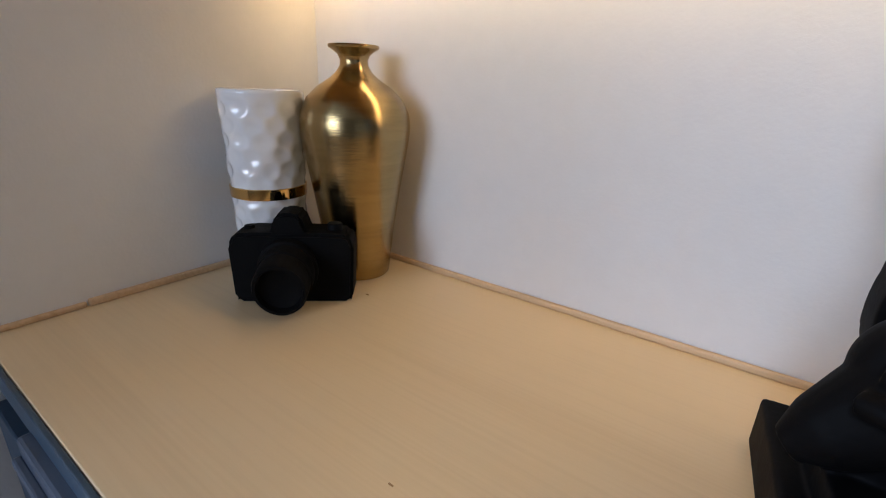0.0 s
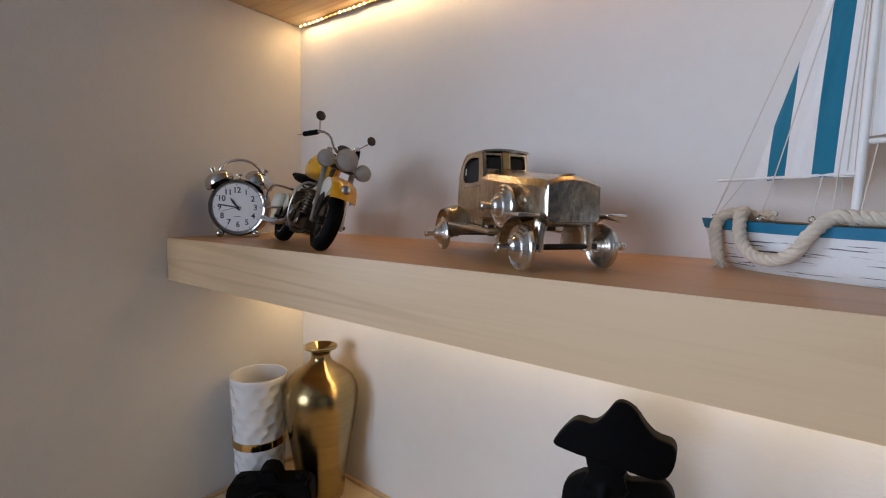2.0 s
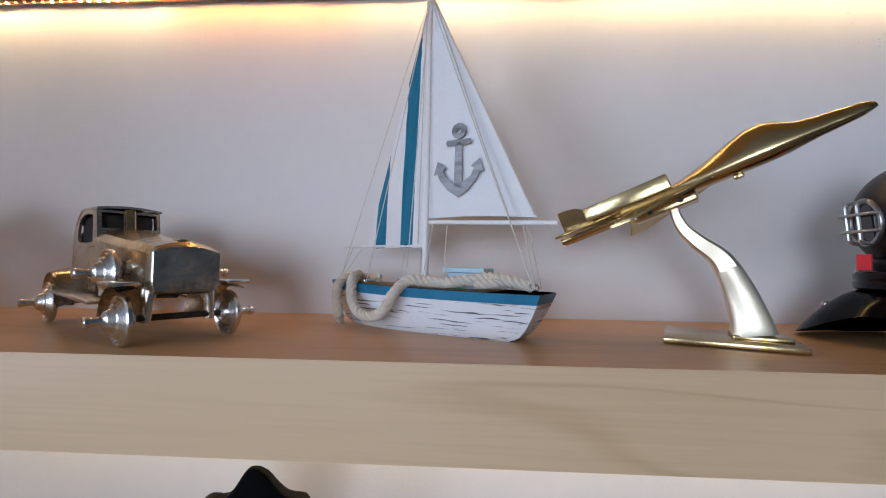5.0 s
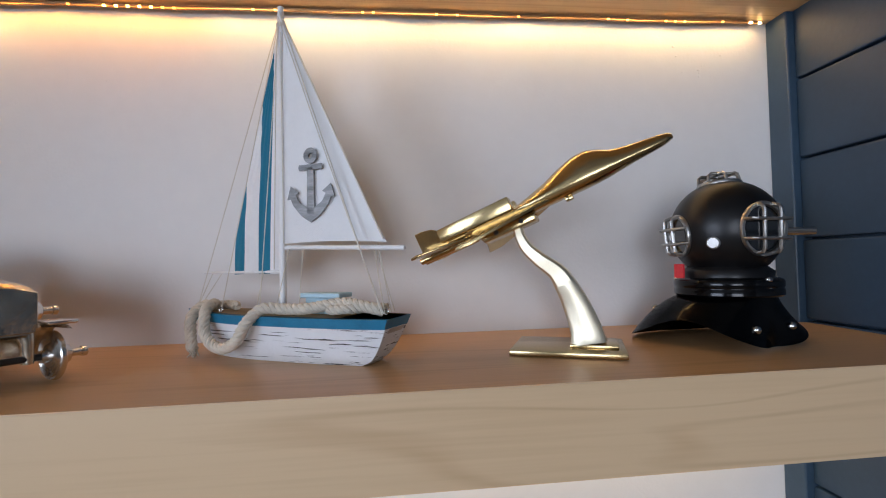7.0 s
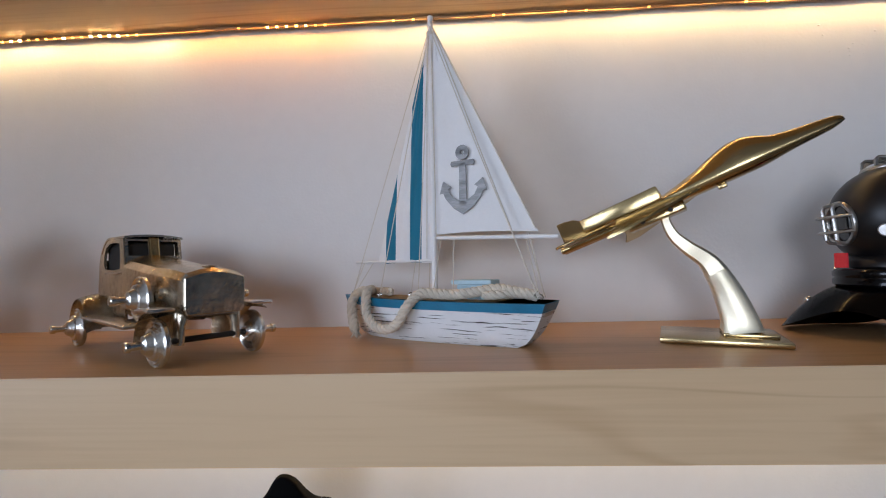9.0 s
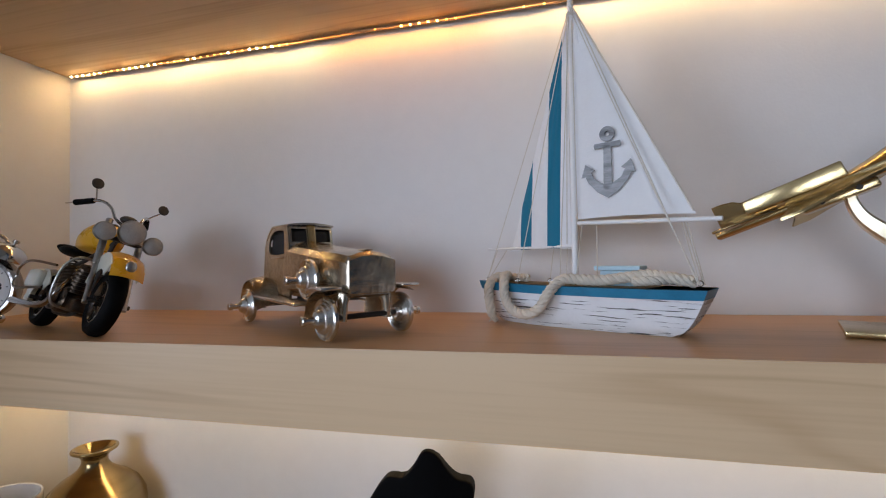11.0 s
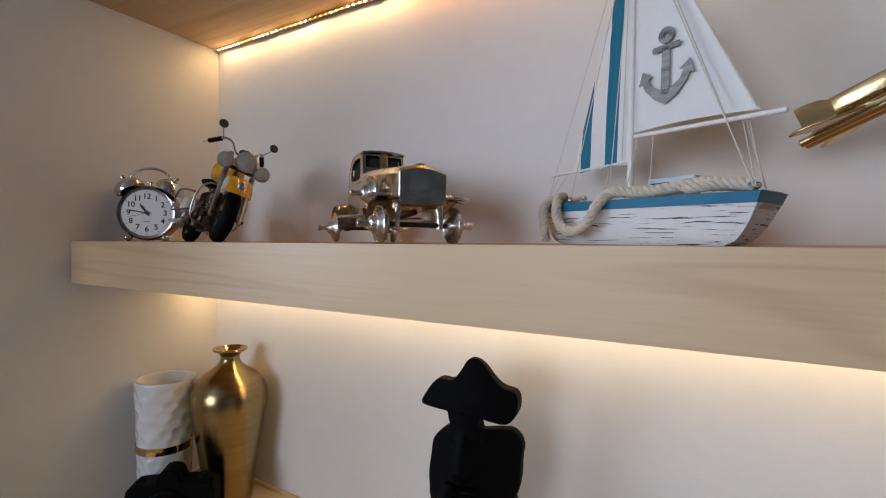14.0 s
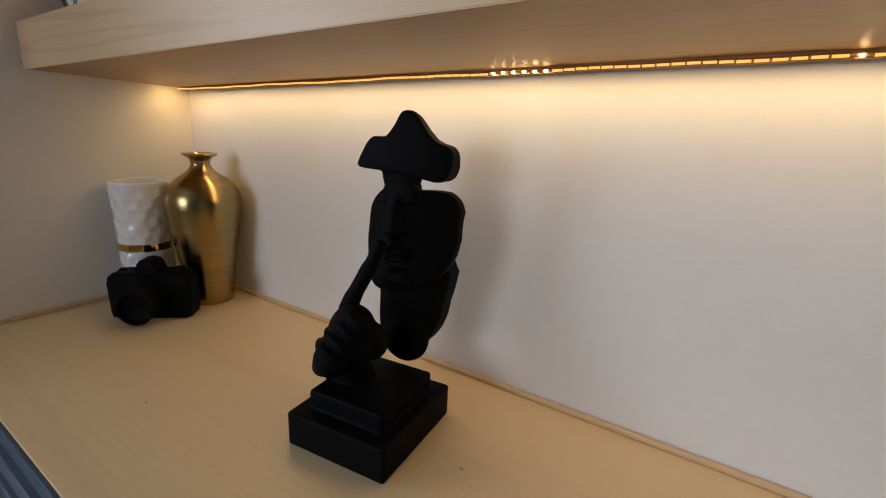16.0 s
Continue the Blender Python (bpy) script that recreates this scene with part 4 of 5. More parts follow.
        holed(bm, outer, inner, 0.0012, Matrix.Translation((0, s * (W - 0.0012), 0)) @ side)
        part("cabin_side", bm, ALU, c, "cast side with a rounded window hole", 20)
        bm = BM(); box(bm, (-0.066, s * W - 0.0006, 0.0735), (-0.022, s * W + 0.0014, 0.0755), 0.0006); part("door_ledge", bm, ALU_BRIGHT, c, "raised ledge below the window", 30)
        bm = BM()
        a, b = s * 0.0042, s * (W - 0.0008)
        for lo, hi, i0, i1 in ((0.0892, 0.1080, 0.0915, 0.1058), (0.0780, 0.0888, 0.0835, 0.0872)):
            da, db = (0.0012 if s > 0 else -0.0012), (0.0026 if s > 0 else -0.0026)
            holed(bm, [(a, lo), (b, lo), (b, hi), (a, hi)], [(a + da, i0), (b - db, i0), (b - db * 1.15, i1), (a + da, i1)], 0.0012, Matrix.Translation((-0.0135, 0, 0)) @ face)
        for v in bm.verts:
            v.co.x -= 0.16 * max(0, v.co.z - 0.080)
        part("windscreen_frame", bm, ALU, c, "two small openings one above the other", 20)
    bm = BM(); box(bm, (-0.0845, -W + 0.0028, 0.030), (-0.0815, W - 0.0028, 0.088), 0.001)
    for v in bm.verts:
        v.co.x += 0.25 * max(0, v.co.z - 0.07)
    part("cabin_back", bm, ALU, c, "", 30)
    bm = BM(); slab(bm, [(-0.074, -W - 0.0004), (-0.0145, -W - 0.0004), (-0.0145, W + 0.0004), (-0.074, W + 0.0004)], 0.1083, 0.1104)
    bmesh.ops.subdivide_edges(bm, edges=bm.edges[:], cuts=7, use_grid_fill=True)
    for v in bm.verts:
        v.co.z += 0.0022 * (1 - (v.co.y / W) ** 2) - 0.014 * max(0, (-0.054 - v.co.x) / 0.02) ** 2
    part("roof", bm, ALU, c, "thin flat roof", 40)
    bm = BM(); box(bm, (-0.0165, -0.0045, 0.080), (-0.0105, 0.0045, 0.1100), 0.0012)
    for v in bm.verts:
        v.co.x -= 0.16 * max(0, v.co.z - 0.080)
    part("windscreen_post", bm, BRASS_MODEL, c, "yellowish centre post", 0)
    # solid black block behind the holes, in place of the cabin's inner shade
    bm = BM(); box(bm, (-0.080, -W + 0.0045, 0.034), (-0.018, W - 0.0045, 0.1045), 0.004)
    for v in bm.verts:
        if v.co.x < -0.05 and v.co.z > 0.08:
            v.co.x += 0.007
    part("shade_block", bm, SHADE_BLACK, c, "black block standing for the shade in the hollow cabin", 0)
    for s in (-1, 1):
        # fenders, running board, spare wheel, struts
        def wing(cx, r, a0, a1, y0, y1, name, flare, tall=1.0):
            bm = BM(); n, k = 16, 6
            grid = []
            for i in range(n + 1):
                a = radians(a0 + (a1 - a0) * i / n)
                row = []
                for j in range(k + 1):
                    t = j / k
                    row.append(bm.verts.new((cx + r * math.cos(a), s * (y0 + (y1 - y0) * t), R + 0.001 + tall * r * math.sin(a) - flare * t * t)))
                grid.append(row)
            for i in range(n):
                for j in range(k):
                    bm.faces.new((grid[i][j], grid[i + 1][j], grid[i + 1][j + 1], grid[i][j + 1]))
            bmesh.ops.solidify(bm, geom=bm.faces[:], thickness=0.0016)
            part(name, bm, ALU, c, "arched mudguard", 40)
        wing(FX, 0.0275, 60, 185, 0.016, 0.047, "front_mudguard", 0.004)
        wing(RX, 0.0275, 0, 165, 0.018, 0.041, "rear_mudguard", 0.005, 1.20)
        bm = BM(); box(bm, (FX - 0.004, s * 0.042 - 0.013, R + 0.0255), (FX + 0.020, s * 0.042 + 0.007, R + 0.0285), 0.0012)
        part("mudguard_lip", bm, ALU_BRIGHT, c, "", 30)
        bm = BM(); box(bm, (-0.066, s * 0.0395 - 0.009, 0.0275), (0.038, s * 0.0395 + 0.008, 0.0305), 0.001)
        for v in bm.verts:
            v.co.z += 0.10 * max(0, -0.03 - v.co.x)
        part("running_board", bm, ALU_BRIGHT, c, "", 30)
        disc_wheel(Matrix.Translation((0.044, s * 0.0365, 0.0525)) @ Matrix.Rotation(radians(-90 * s), 4, "X"), "spare_wheel")
        bm = BM(); rod(bm, (0.044, s * 0.026, 0.0525), (0.044, s * 0.0365, 0.0525), 0.004); part("spare_bracket", bm, IRON, c)
        for x in (FX, RX):
            bm = BM(); tube(bm, [(x, s * 0.024, R - 0.004), (x, s * 0.0235, R + 0.012), (x - 0.003, s * 0.020, R + 0.026)], [0.0042, 0.0048, 0.0085], 10, 0.6); part("strut", bm, ALU if x == FX else IRON, c)
    bm = BM(); rod(bm, (0.06, -0.026, 0.058), (0.06, -0.030, 0.058), 0.006, 0.004, 16); part("horn_boss", bm, ALU, c)
    # the cabin sits well back on the chassis
    for ob in c.children:
        if ob.name.split(".")[0] in ("cabin_side", "door_ledge", "windscreen_frame", "cabin_back", "roof", "windscreen_post", "shade_block"):
            ob.location.x -= 0.009


make_car()


def make_boat():
    # X towards the stern, Y away from the room, Z up
    b = thing("model_sailboat", pose(0.8262, -0.1030, shelf_z(0.83, -0.11), 0, 0, -25.4) @ Matrix.Scale(1.012, 4), "model sailboat with a weathered white hull, teal rail and cloth sails", "model boat")
    xs = [-0.1215, -0.112, -0.095, -0.075, -0.045, -0.005, 0.035, 0.070, 0.098, 0.1155]
    half = [0.0015, 0.0085, 0.0155, 0.0215, 0.0265, 0.0285, 0.0285, 0.0270, 0.0245, 0.0220]
    top = [0.0440, 0.0436, 0.0430, 0.0424, 0.0416, 0.0410, 0.0406, 0.0404, 0.0404, 0.0404]
    def hull_point(k, f):
        """Station k, height fraction f from keel (0) to rail (1)."""
        x, w, z = xs[k], half[k], top[k]
        inner = 0.58 + 0.42 * f ** 0.7
        keel_x = -0.088 + (x + 0.1215) / 0.237 * 0.174
        return Vector((keel_x + (x - keel_x) * f ** 0.5, w * inner, z * f))
    def shell(f0, f1, out, rows):
        bm = BM()
        grid = {}
        for s in (-1, 1):
            for k in range(len(xs)):
                for j in range(rows + 1):
                    p = hull_point(k, f0 + (f1 - f0) * j / rows)
                    grid[s, k, j] = bm.verts.new((p.x, s * (p.y + out), p.z))
            for k in range(len(xs) - 1):
                for j in range(rows):
                    bm.faces.new((grid[s, k, j], grid[s, k + 1, j], grid[s, k + 1, j + 1], grid[s, k, j + 1]))
        for j in range(rows):
            for k in (0, len(xs) - 1):
                bm.faces.new((grid[-1, k, j], grid[1, k, j], grid[1, k, j + 1], grid[-1, k, j + 1]))
        for j in (0, rows):
            for k in range(len(xs) - 1):
                bm.faces.new((grid[-1, k, j], grid[-1, k + 1, j], grid[1, k + 1, j], grid[1, k, j]))
        return bm
    part("hull", shell(0, 0.80, 0, 8), HULL, b, "white paint cracked and worn to dark wood", 35)
    part("rail", shell(0.795, 1.0, 0.0012, 2), TEAL, b, "teal painted rail", 35)
    bm = BM()
    lo = [bm.verts.new((hull_point(k, 1).x, -hull_point(k, 1).y + 0.003, top[k] + 0.0006)) for k in range(1, 10)]
    hi = [bm.verts.new((hull_point(k, 1).x, hull_point(k, 1).y - 0.003, top[k] + 0.0006)) for k in range(1, 10)]
    for k in range(8):
        bm.faces.new((lo[k], lo[k + 1], hi[k + 1], hi[k]))
    bmesh.ops.solidify(bm, geom=bm.faces[:], thickness=0.001)
    part("deck", bm, DECK, b, "bare wooden deck", 0)
    bm = BM(); slab(bm, [(p.x + 0.0008, y) for p, y in ((hull_point(9, f), hull_point(9, f).z) for f in (0.02, 0.79))] + [(hull_point(9, 0.79).x + 0.0012, hull_point(9, 0.79).z), (hull_point(9, 0.02).x + 0.0012, 0.001)], -0.0135, 0.0135, Matrix.Rotation(radians(90), 4, "X"))
    part("transom", bm, TRANSOM, b, "grey-beige transom", 0)
    # mast, booms
    MX = -0.0050
    bm = BM(); rod(bm, (MX, 0, 0.040), (MX, 0, 0.333), 0.0032, 0.0029, 16, 0.0006); part("mast", bm, WHITE_WOOD, b, "white mast")
    bm = BM(); rod(bm, (MX + 0.004, -0.001, 0.1025), (0.1245, -0.006, 0.0985), 0.0021, 0.0021, 12, 0.0004); part("boom", bm, WHITE_WOOD, b, "white boom")
    bm = BM(); rod(bm, (MX - 0.003, 0.001, 0.080), (-0.1195, 0.0150, 0.0795), 0.0014, 0.0014, 10, 0.0003); part("jib_boom", bm, WHITE_WOOD, b, "white jib boom")

    def sail(corners, belly, y0, rows, cols, name, mat, label, lean=0.0, swing=0.0):
        a, t, c = [Vector((x, 0, z)) for x, z in corners]      # tack, head, clew
        bm = BM(); grid = []
        for i in range(rows + 1):
            u = 0.985 * i / rows
            l, r = a.lerp(t, u), c.lerp(t, u)
            row = []
            for j in range(cols + 1):
                v = j / cols
                p = l.lerp(r, v)
                bow = belly * 4 * v * (1 - v) * (1 - u) ** 0.6 * (0.35 + 0.65 * math.sin(math.pi * min(1, u + 0.25)))
                row.append(bm.verts.new((p.x, y0 + swing * (p.x - MX) - bow + lean * u + 0.0004 * math.sin(40 * v + 7 * u), p.z + 0.0015 * math.sin(math.pi * v) * (1 - u))))
            grid.append(row)
        for i in range(rows):
            for j in range(cols):
                bm.faces.new((grid[i][j], grid[i][j + 1], grid[i + 1][j + 1], grid[i + 1][j]))
        bmesh.ops.remove_doubles(bm, verts=bm.verts[:], dist=0.00005)
        bmesh.ops.solidify(bm, geom=bm.faces[:], thickness=0.0005)
        return part(name, bm, mat, b, label, 60)

    main = sail(((-0.0015, 0.1060), (-0.0015, 0.318), (0.105, 0.1040)), 0.004, -0.0015, 30, 14, "mainsail", CLOTH, "white cloth mainsail with an anchor")
    sail(((-0.0875, 0.0765), (-0.0100, 0.312), (-0.0095, 0.0775)), 0.003, 0.001, 40, 40, "jib", JIB, "white jib with two teal stripes", 0.001, -0.15)
    # hem cords
    bm = BM(); tube(bm, [(0.000 + 0.103 * k / 20, -0.0032, 0.318 - 0.2115 * k / 20) for k in range(21)], 0.0009, 6); part("leech_cord", bm, THREAD, b)
    # anchor motif, a thin grey applique on the mainsail
    def motif(poly, name):
        bm = BM(); slab(bm, poly, -0.0004, 0.0004, Matrix.Translation((0.0325, -0.0074, 0.1240)) @ Matrix.Rotation(radians(90), 4, "X") @ Matrix.Rotation(0, 4, "X"))
        return part(name, bm, ANCHOR_GREY, main, "mottled grey anchor print", 0)
    motif([(-0.0042, 0.008), (0.0042, 0.008), (0.0034, 0.050), (-0.0034, 0.050)], "anchor_shank")
    motif([(-0.012, 0.0525), (-0.013, 0.050), (-0.012, 0.0475), (0.012, 0.0475), (0.013, 0.050), (0.012, 0.0525)], "anchor_stock")
    arms = [(0, 0), (0.010, 0.006), (0.019, 0.016), (0.0215, 0.022), (0.0255, 0.0215), (0.0215, 0.034), (0.0125, 0.0275), (0.016, 0.0255), (0.0125, 0.0185), (0.004, 0.0135)]
    motif(arms + [(-x, z) for x, z in arms[::-1][:-1]], "anchor_crown")
    bm = BM(); m = Matrix.Translation((0.0325, -0.0074, 0.1240 + 0.0605)) @ Matrix.Rotation(radians(90), 4, "X")
    lathe(bm, [(0.0022, -0.0004), (0.0072, -0.0004), (0.0072, 0.0004), (0.0022, 0.0004), (0.0022, -0.0004)], 24, m); part("anchor_ring", bm, ANCHOR_GREY, main, "mottled grey anchor print", 0)
    # cabin
    bm = BM(); box(bm, (0.020, 0.000, 0.041), (0.054, 0.016, 0.0555), 0.0008); cab = part("cabin", bm, PALE_BLUE, b, "pale blue cabin", 0)
    bm = BM(); box(bm, (0.015, -0.003, 0.0557), (0.058, 0.019, 0.0600), 0.0008); part("cabin_roof", bm, PALE_BLUE, cab, "", 0)
    # rigging threads
    def thread(p, q, sag=0.0, r=0.0005):
        bm = BM(); p, q = Vector(p), Vector(q)
        tube(bm, [p.lerp(q, k / 10) + Vector((0, 0, -sag * math.sin(math.pi * k / 10))) for k in range(11)], r, 5)
        part("rigging_thread", bm, THREAD, b, "pale thread")
    top_p = (MX, -0.003, 0.318)
    thread(top_p, (-0.112, 0, 0.0445)); thread((MX, -0.0035, 0.315), (-0.060, -0.020, 0.044)); thread((MX, -0.0035, 0.312), (MX - 0.004, -0.0265, 0.044)); thread((MX, 0.0035, 0.314), (MX - 0.020, 0.022, 0.044))
    thread((MX - 0.002, -0.004, 0.30), (MX - 0.006, -0.005, 0.082)); thread((MX + 0.003, -0.004, 0.306), (MX + 0.006, -0.006, 0.106), 0, 0.0004)
    thread((0.092, -0.001, 0.102), (0.108, -0.012, 0.044)); thread((0.094, -0.001, 0.102), (0.106, 0.010, 0.044)); thread((0.096, 0.0, 0.103), (0.110, -0.004, 0.044))
    thread((0.004, -0.001, 0.103), (0.006, -0.024, 0.045)); thread((0.018, 0.0, 0.103), (0.022, -0.012, 0.045)); thread((-0.106, 0.0135, 0.079), (-0.112, 0.0, 0.045)); thread((-0.092, 0.0120, 0.079), (-0.111, 0.002, 0.045))
    thread((-0.028, 0, 0.079), (-0.028, -0.010, 0.044))
    # twin backstay from the masthead, past the sail, to the stern
    thread((MX + 0.002, -0.0045, 0.326), (0.108, -0.0170, 0.0445), 0.0, 0.0006); thread((MX + 0.001, -0.0050, 0.321), (0.109, -0.0165, 0.0445), 0.003)
    for x, y in ((-0.060, -0.020), (-0.028, -0.010), (0.006, -0.024), (-0.111, 0.0), (0.108, -0.010)):
        bm = BM(); tube(bm, [(x + 0.0022 * math.cos(t), y, 0.0455 + 0.0022 * math.sin(t)) for t in np.arange(0, 6.4, 0.45)], 0.0005, 5); part("screw_eye", bm, CHROME, b)
    bm = BM(); tube(bm, [(MX + 0.003 * math.cos(t) * 1.3, 0.0042 * math.sin(t), 0.312 + 0.0012 * t / 6) for t in np.arange(0, 19, 0.6)], 0.0006, 5); tube(bm, [(MX + 0.004, -0.003, 0.314), (MX + 0.009, -0.004, 0.311)], 0.0005, 5); part("masthead_knot", bm, THREAD, b)

    # laid rope: three strands round a path
    def rope(pts, r=0.0050, pitch=0.017):
        path = smooth_path(pts, 14)
        run, up = 0.0, None
        strands = [[], [], []]
        for k, p in enumerate(path):
            d = (path[min(k + 1, len(path) - 1)] - path[max(k - 1, 0)]).normalized()
            run += (p - path[k - 1]).length if k else 0
            up = d.orthogonal().normalized() if up is None else (up - d * up.dot(d)).normalized()
            side = d.cross(up)
            for s in range(3):
                a = 2 * math.pi * (run / pitch + s / 3)
                strands[s].append(p + r * 0.48 * (math.cos(a) * up + math.sin(a) * side))
        first = None
        for st in strands:
            bm = BM(); tube(bm, st, r * 0.60, 8)
            part("rope_strand", bm, ROPE, b, "thick cotton rope strand")
    rope([(-0.086, -0.029, 0.009), (-0.090, -0.0275, 0.021), (-0.094, -0.023, 0.038), (-0.092, -0.012, 0.0475), (-0.084, -0.006, 0.049), (-0.076, -0.014, 0.050), (-0.072, -0.026, 0.046), (-0.068, -0.032, 0.030), (-0.058, -0.0345, 0.017), (-0.042, -0.036, 0.013), (-0.026, -0.0365, 0.020), (-0.016, -0.035, 0.036), (-0.006, -0.027, 0.0475), (0.010, -0.021, 0.0475), (0.030, -0.018, 0.0472), (0.050, -0.013, 0.050), (0.066, -0.008, 0.052), (0.084, -0.009, 0.050), (0.103, -0.007, 0.0465)])
    rope([(-0.094, 0.004, 0.0475), (-0.080, 0.010, 0.0475), (-0.066, 0.004, 0.0475), (-0.058, -0.004, 0.0475)], 0.0042)
    rope([(0.056, -0.016, 0.0465), (0.074, -0.014, 0.0475), (0.092, 0.002, 0.0475), (0.100, 0.008, 0.0465)], 0.0042)
    bm = BM()
    rng = random.Random(3)
    for k in range(16):
        tube(bm, [(-0.086 + rng.uniform(-0.003, 0.003), -0.029 + rng.uniform(-0.003, 0.003), 0.010), (-0.083 + rng.uniform(-0.005, 0.005), -0.031 + rng.uniform(-0.004, 0.003), 0.0015 + rng.uniform(0, 0.003))], 0.0007, 4)
    tagged(part("rope_fray", bm, ROPE, b, "frayed rope end"), kind="stuff")


def hull_material():
    """White paint, cracked along the planks so that dark wood shows."""
    m = material("weathered_hull_paint", (0.74, 0.75, 0.76), 0.55, 0, 0.05, 40, 0.3, 150)
    n, l = m.node_tree.nodes, m.node_tree.links
    b = n["Principled BSDF"]
    tc, mp, t = n.new("ShaderNodeTexCoord"), n.new("ShaderNodeMapping"), n.new("ShaderNodeTexNoise")
    mp.inputs["Scale"].default_value = (22, 60, 520)
    t.inputs["Scale"].default_value, t.inputs["Detail"].default_value, t.inputs["Roughness"].default_value = 1.0, 5, 0.62
    l.new(tc.outputs["Object"], mp.inputs[0]); l.new(mp.outputs[0], t.inputs["Vector"])
    cut = n.new("ShaderNodeMapRange")
    cut.inputs["From Min"].default_value, cut.inputs["From Max"].default_value = 0.60, 0.63
    l.new(t.outputs[0], cut.inputs[0])
    mix = n.new("ShaderNodeMix")
    mix.data_type = "RGBA"
    old = b.inputs["Base Color"].links[0].from_socket
    l.new(cut.outputs[0], mix.inputs[0]); l.new(old, mix.inputs[6])
    mix.inputs[7].default_value = (0.045, 0.04, 0.035, 1)
    l.new(mix.outputs[2], b.inputs["Base Color"])
    bn = n.new("ShaderNodeBump")
    bn.invert = True
    bn.inputs["Strength"].default_value, bn.inputs["Distance"].default_value = 0.5, 0.0008
    l.new(cut.outputs[0], bn.inputs["Height"]); l.new(bn.outputs[0], b.inputs["Normal"])
    return m


def jib_material():
    """White cloth with two dyed teal bands parallel to the mast."""
    m = material("striped_sailcloth", (0.80, 0.80, 0.80), 0.85, 0, 0.03, 30, 0.5, 1400)
    n, l = m.node_tree.nodes, m.node_tree.links
    b = n["Principled BSDF"]
    tc, sp = n.new("ShaderNodeTexCoord"), n.new("ShaderNodeSeparateXYZ")
    l.new(tc.outputs["Object"], sp.inputs[0])
    lean = n.new("ShaderNodeMath"); lean.operation = "MULTIPLY_ADD"
    l.new(sp.outputs["Z"], lean.inputs[0]); lean.inputs[1].default_value = -0.03; l.new(sp.outputs["X"], lean.inputs[2])
    total = None
    for centre, width in ((-0.0680, 0.0076), (-0.0322, 0.0076)):
        off = n.new("ShaderNodeMath"); off.operation = "SUBTRACT"; l.new(lean.outputs[0], off.inputs[0]); off.inputs[1].default_value = centre
        ab = n.new("ShaderNodeMath"); ab.operation = "ABSOLUTE"; l.new(off.outputs[0], ab.inputs[0])
        lt = n.new("ShaderNodeMath"); lt.operation = "LESS_THAN"; l.new(ab.outputs[0], lt.inputs[0]); lt.inputs[1].default_value = width
        if total is None:
            total = lt
        else:
            mx = n.new("ShaderNodeMath"); mx.operation = "MAXIMUM"; l.new(total.outputs[0], mx.inputs[0]); l.new(lt.outputs[0], mx.inputs[1]); total = mx
    mix = n.new("ShaderNodeMix"); mix.data_type = "RGBA"
    old = b.inputs["Base Color"].links[0].from_socket
    l.new(total.outputs[0], mix.inputs[0]); l.new(old, mix.inputs[6])
    mix.inputs[7].default_value = (0.008, 0.17, 0.27, 1)
    l.new(mix.outputs[2], b.inputs["Base Color"])
    return m


HULL, JIB = hull_material(), jib_material()
TRANSOM = material("grey_beige_transom", (0.52, 0.47, 0.41), 0.6, 0, 0.2, 60, 0.4, 150)
ANCHOR_GREY = material("mottled_grey_print", (0.20, 0.20, 0.20), 0.45, 0.3, 0.65, 30, 0, 100, stretch=(0.6, 1, 5))
make_boat()


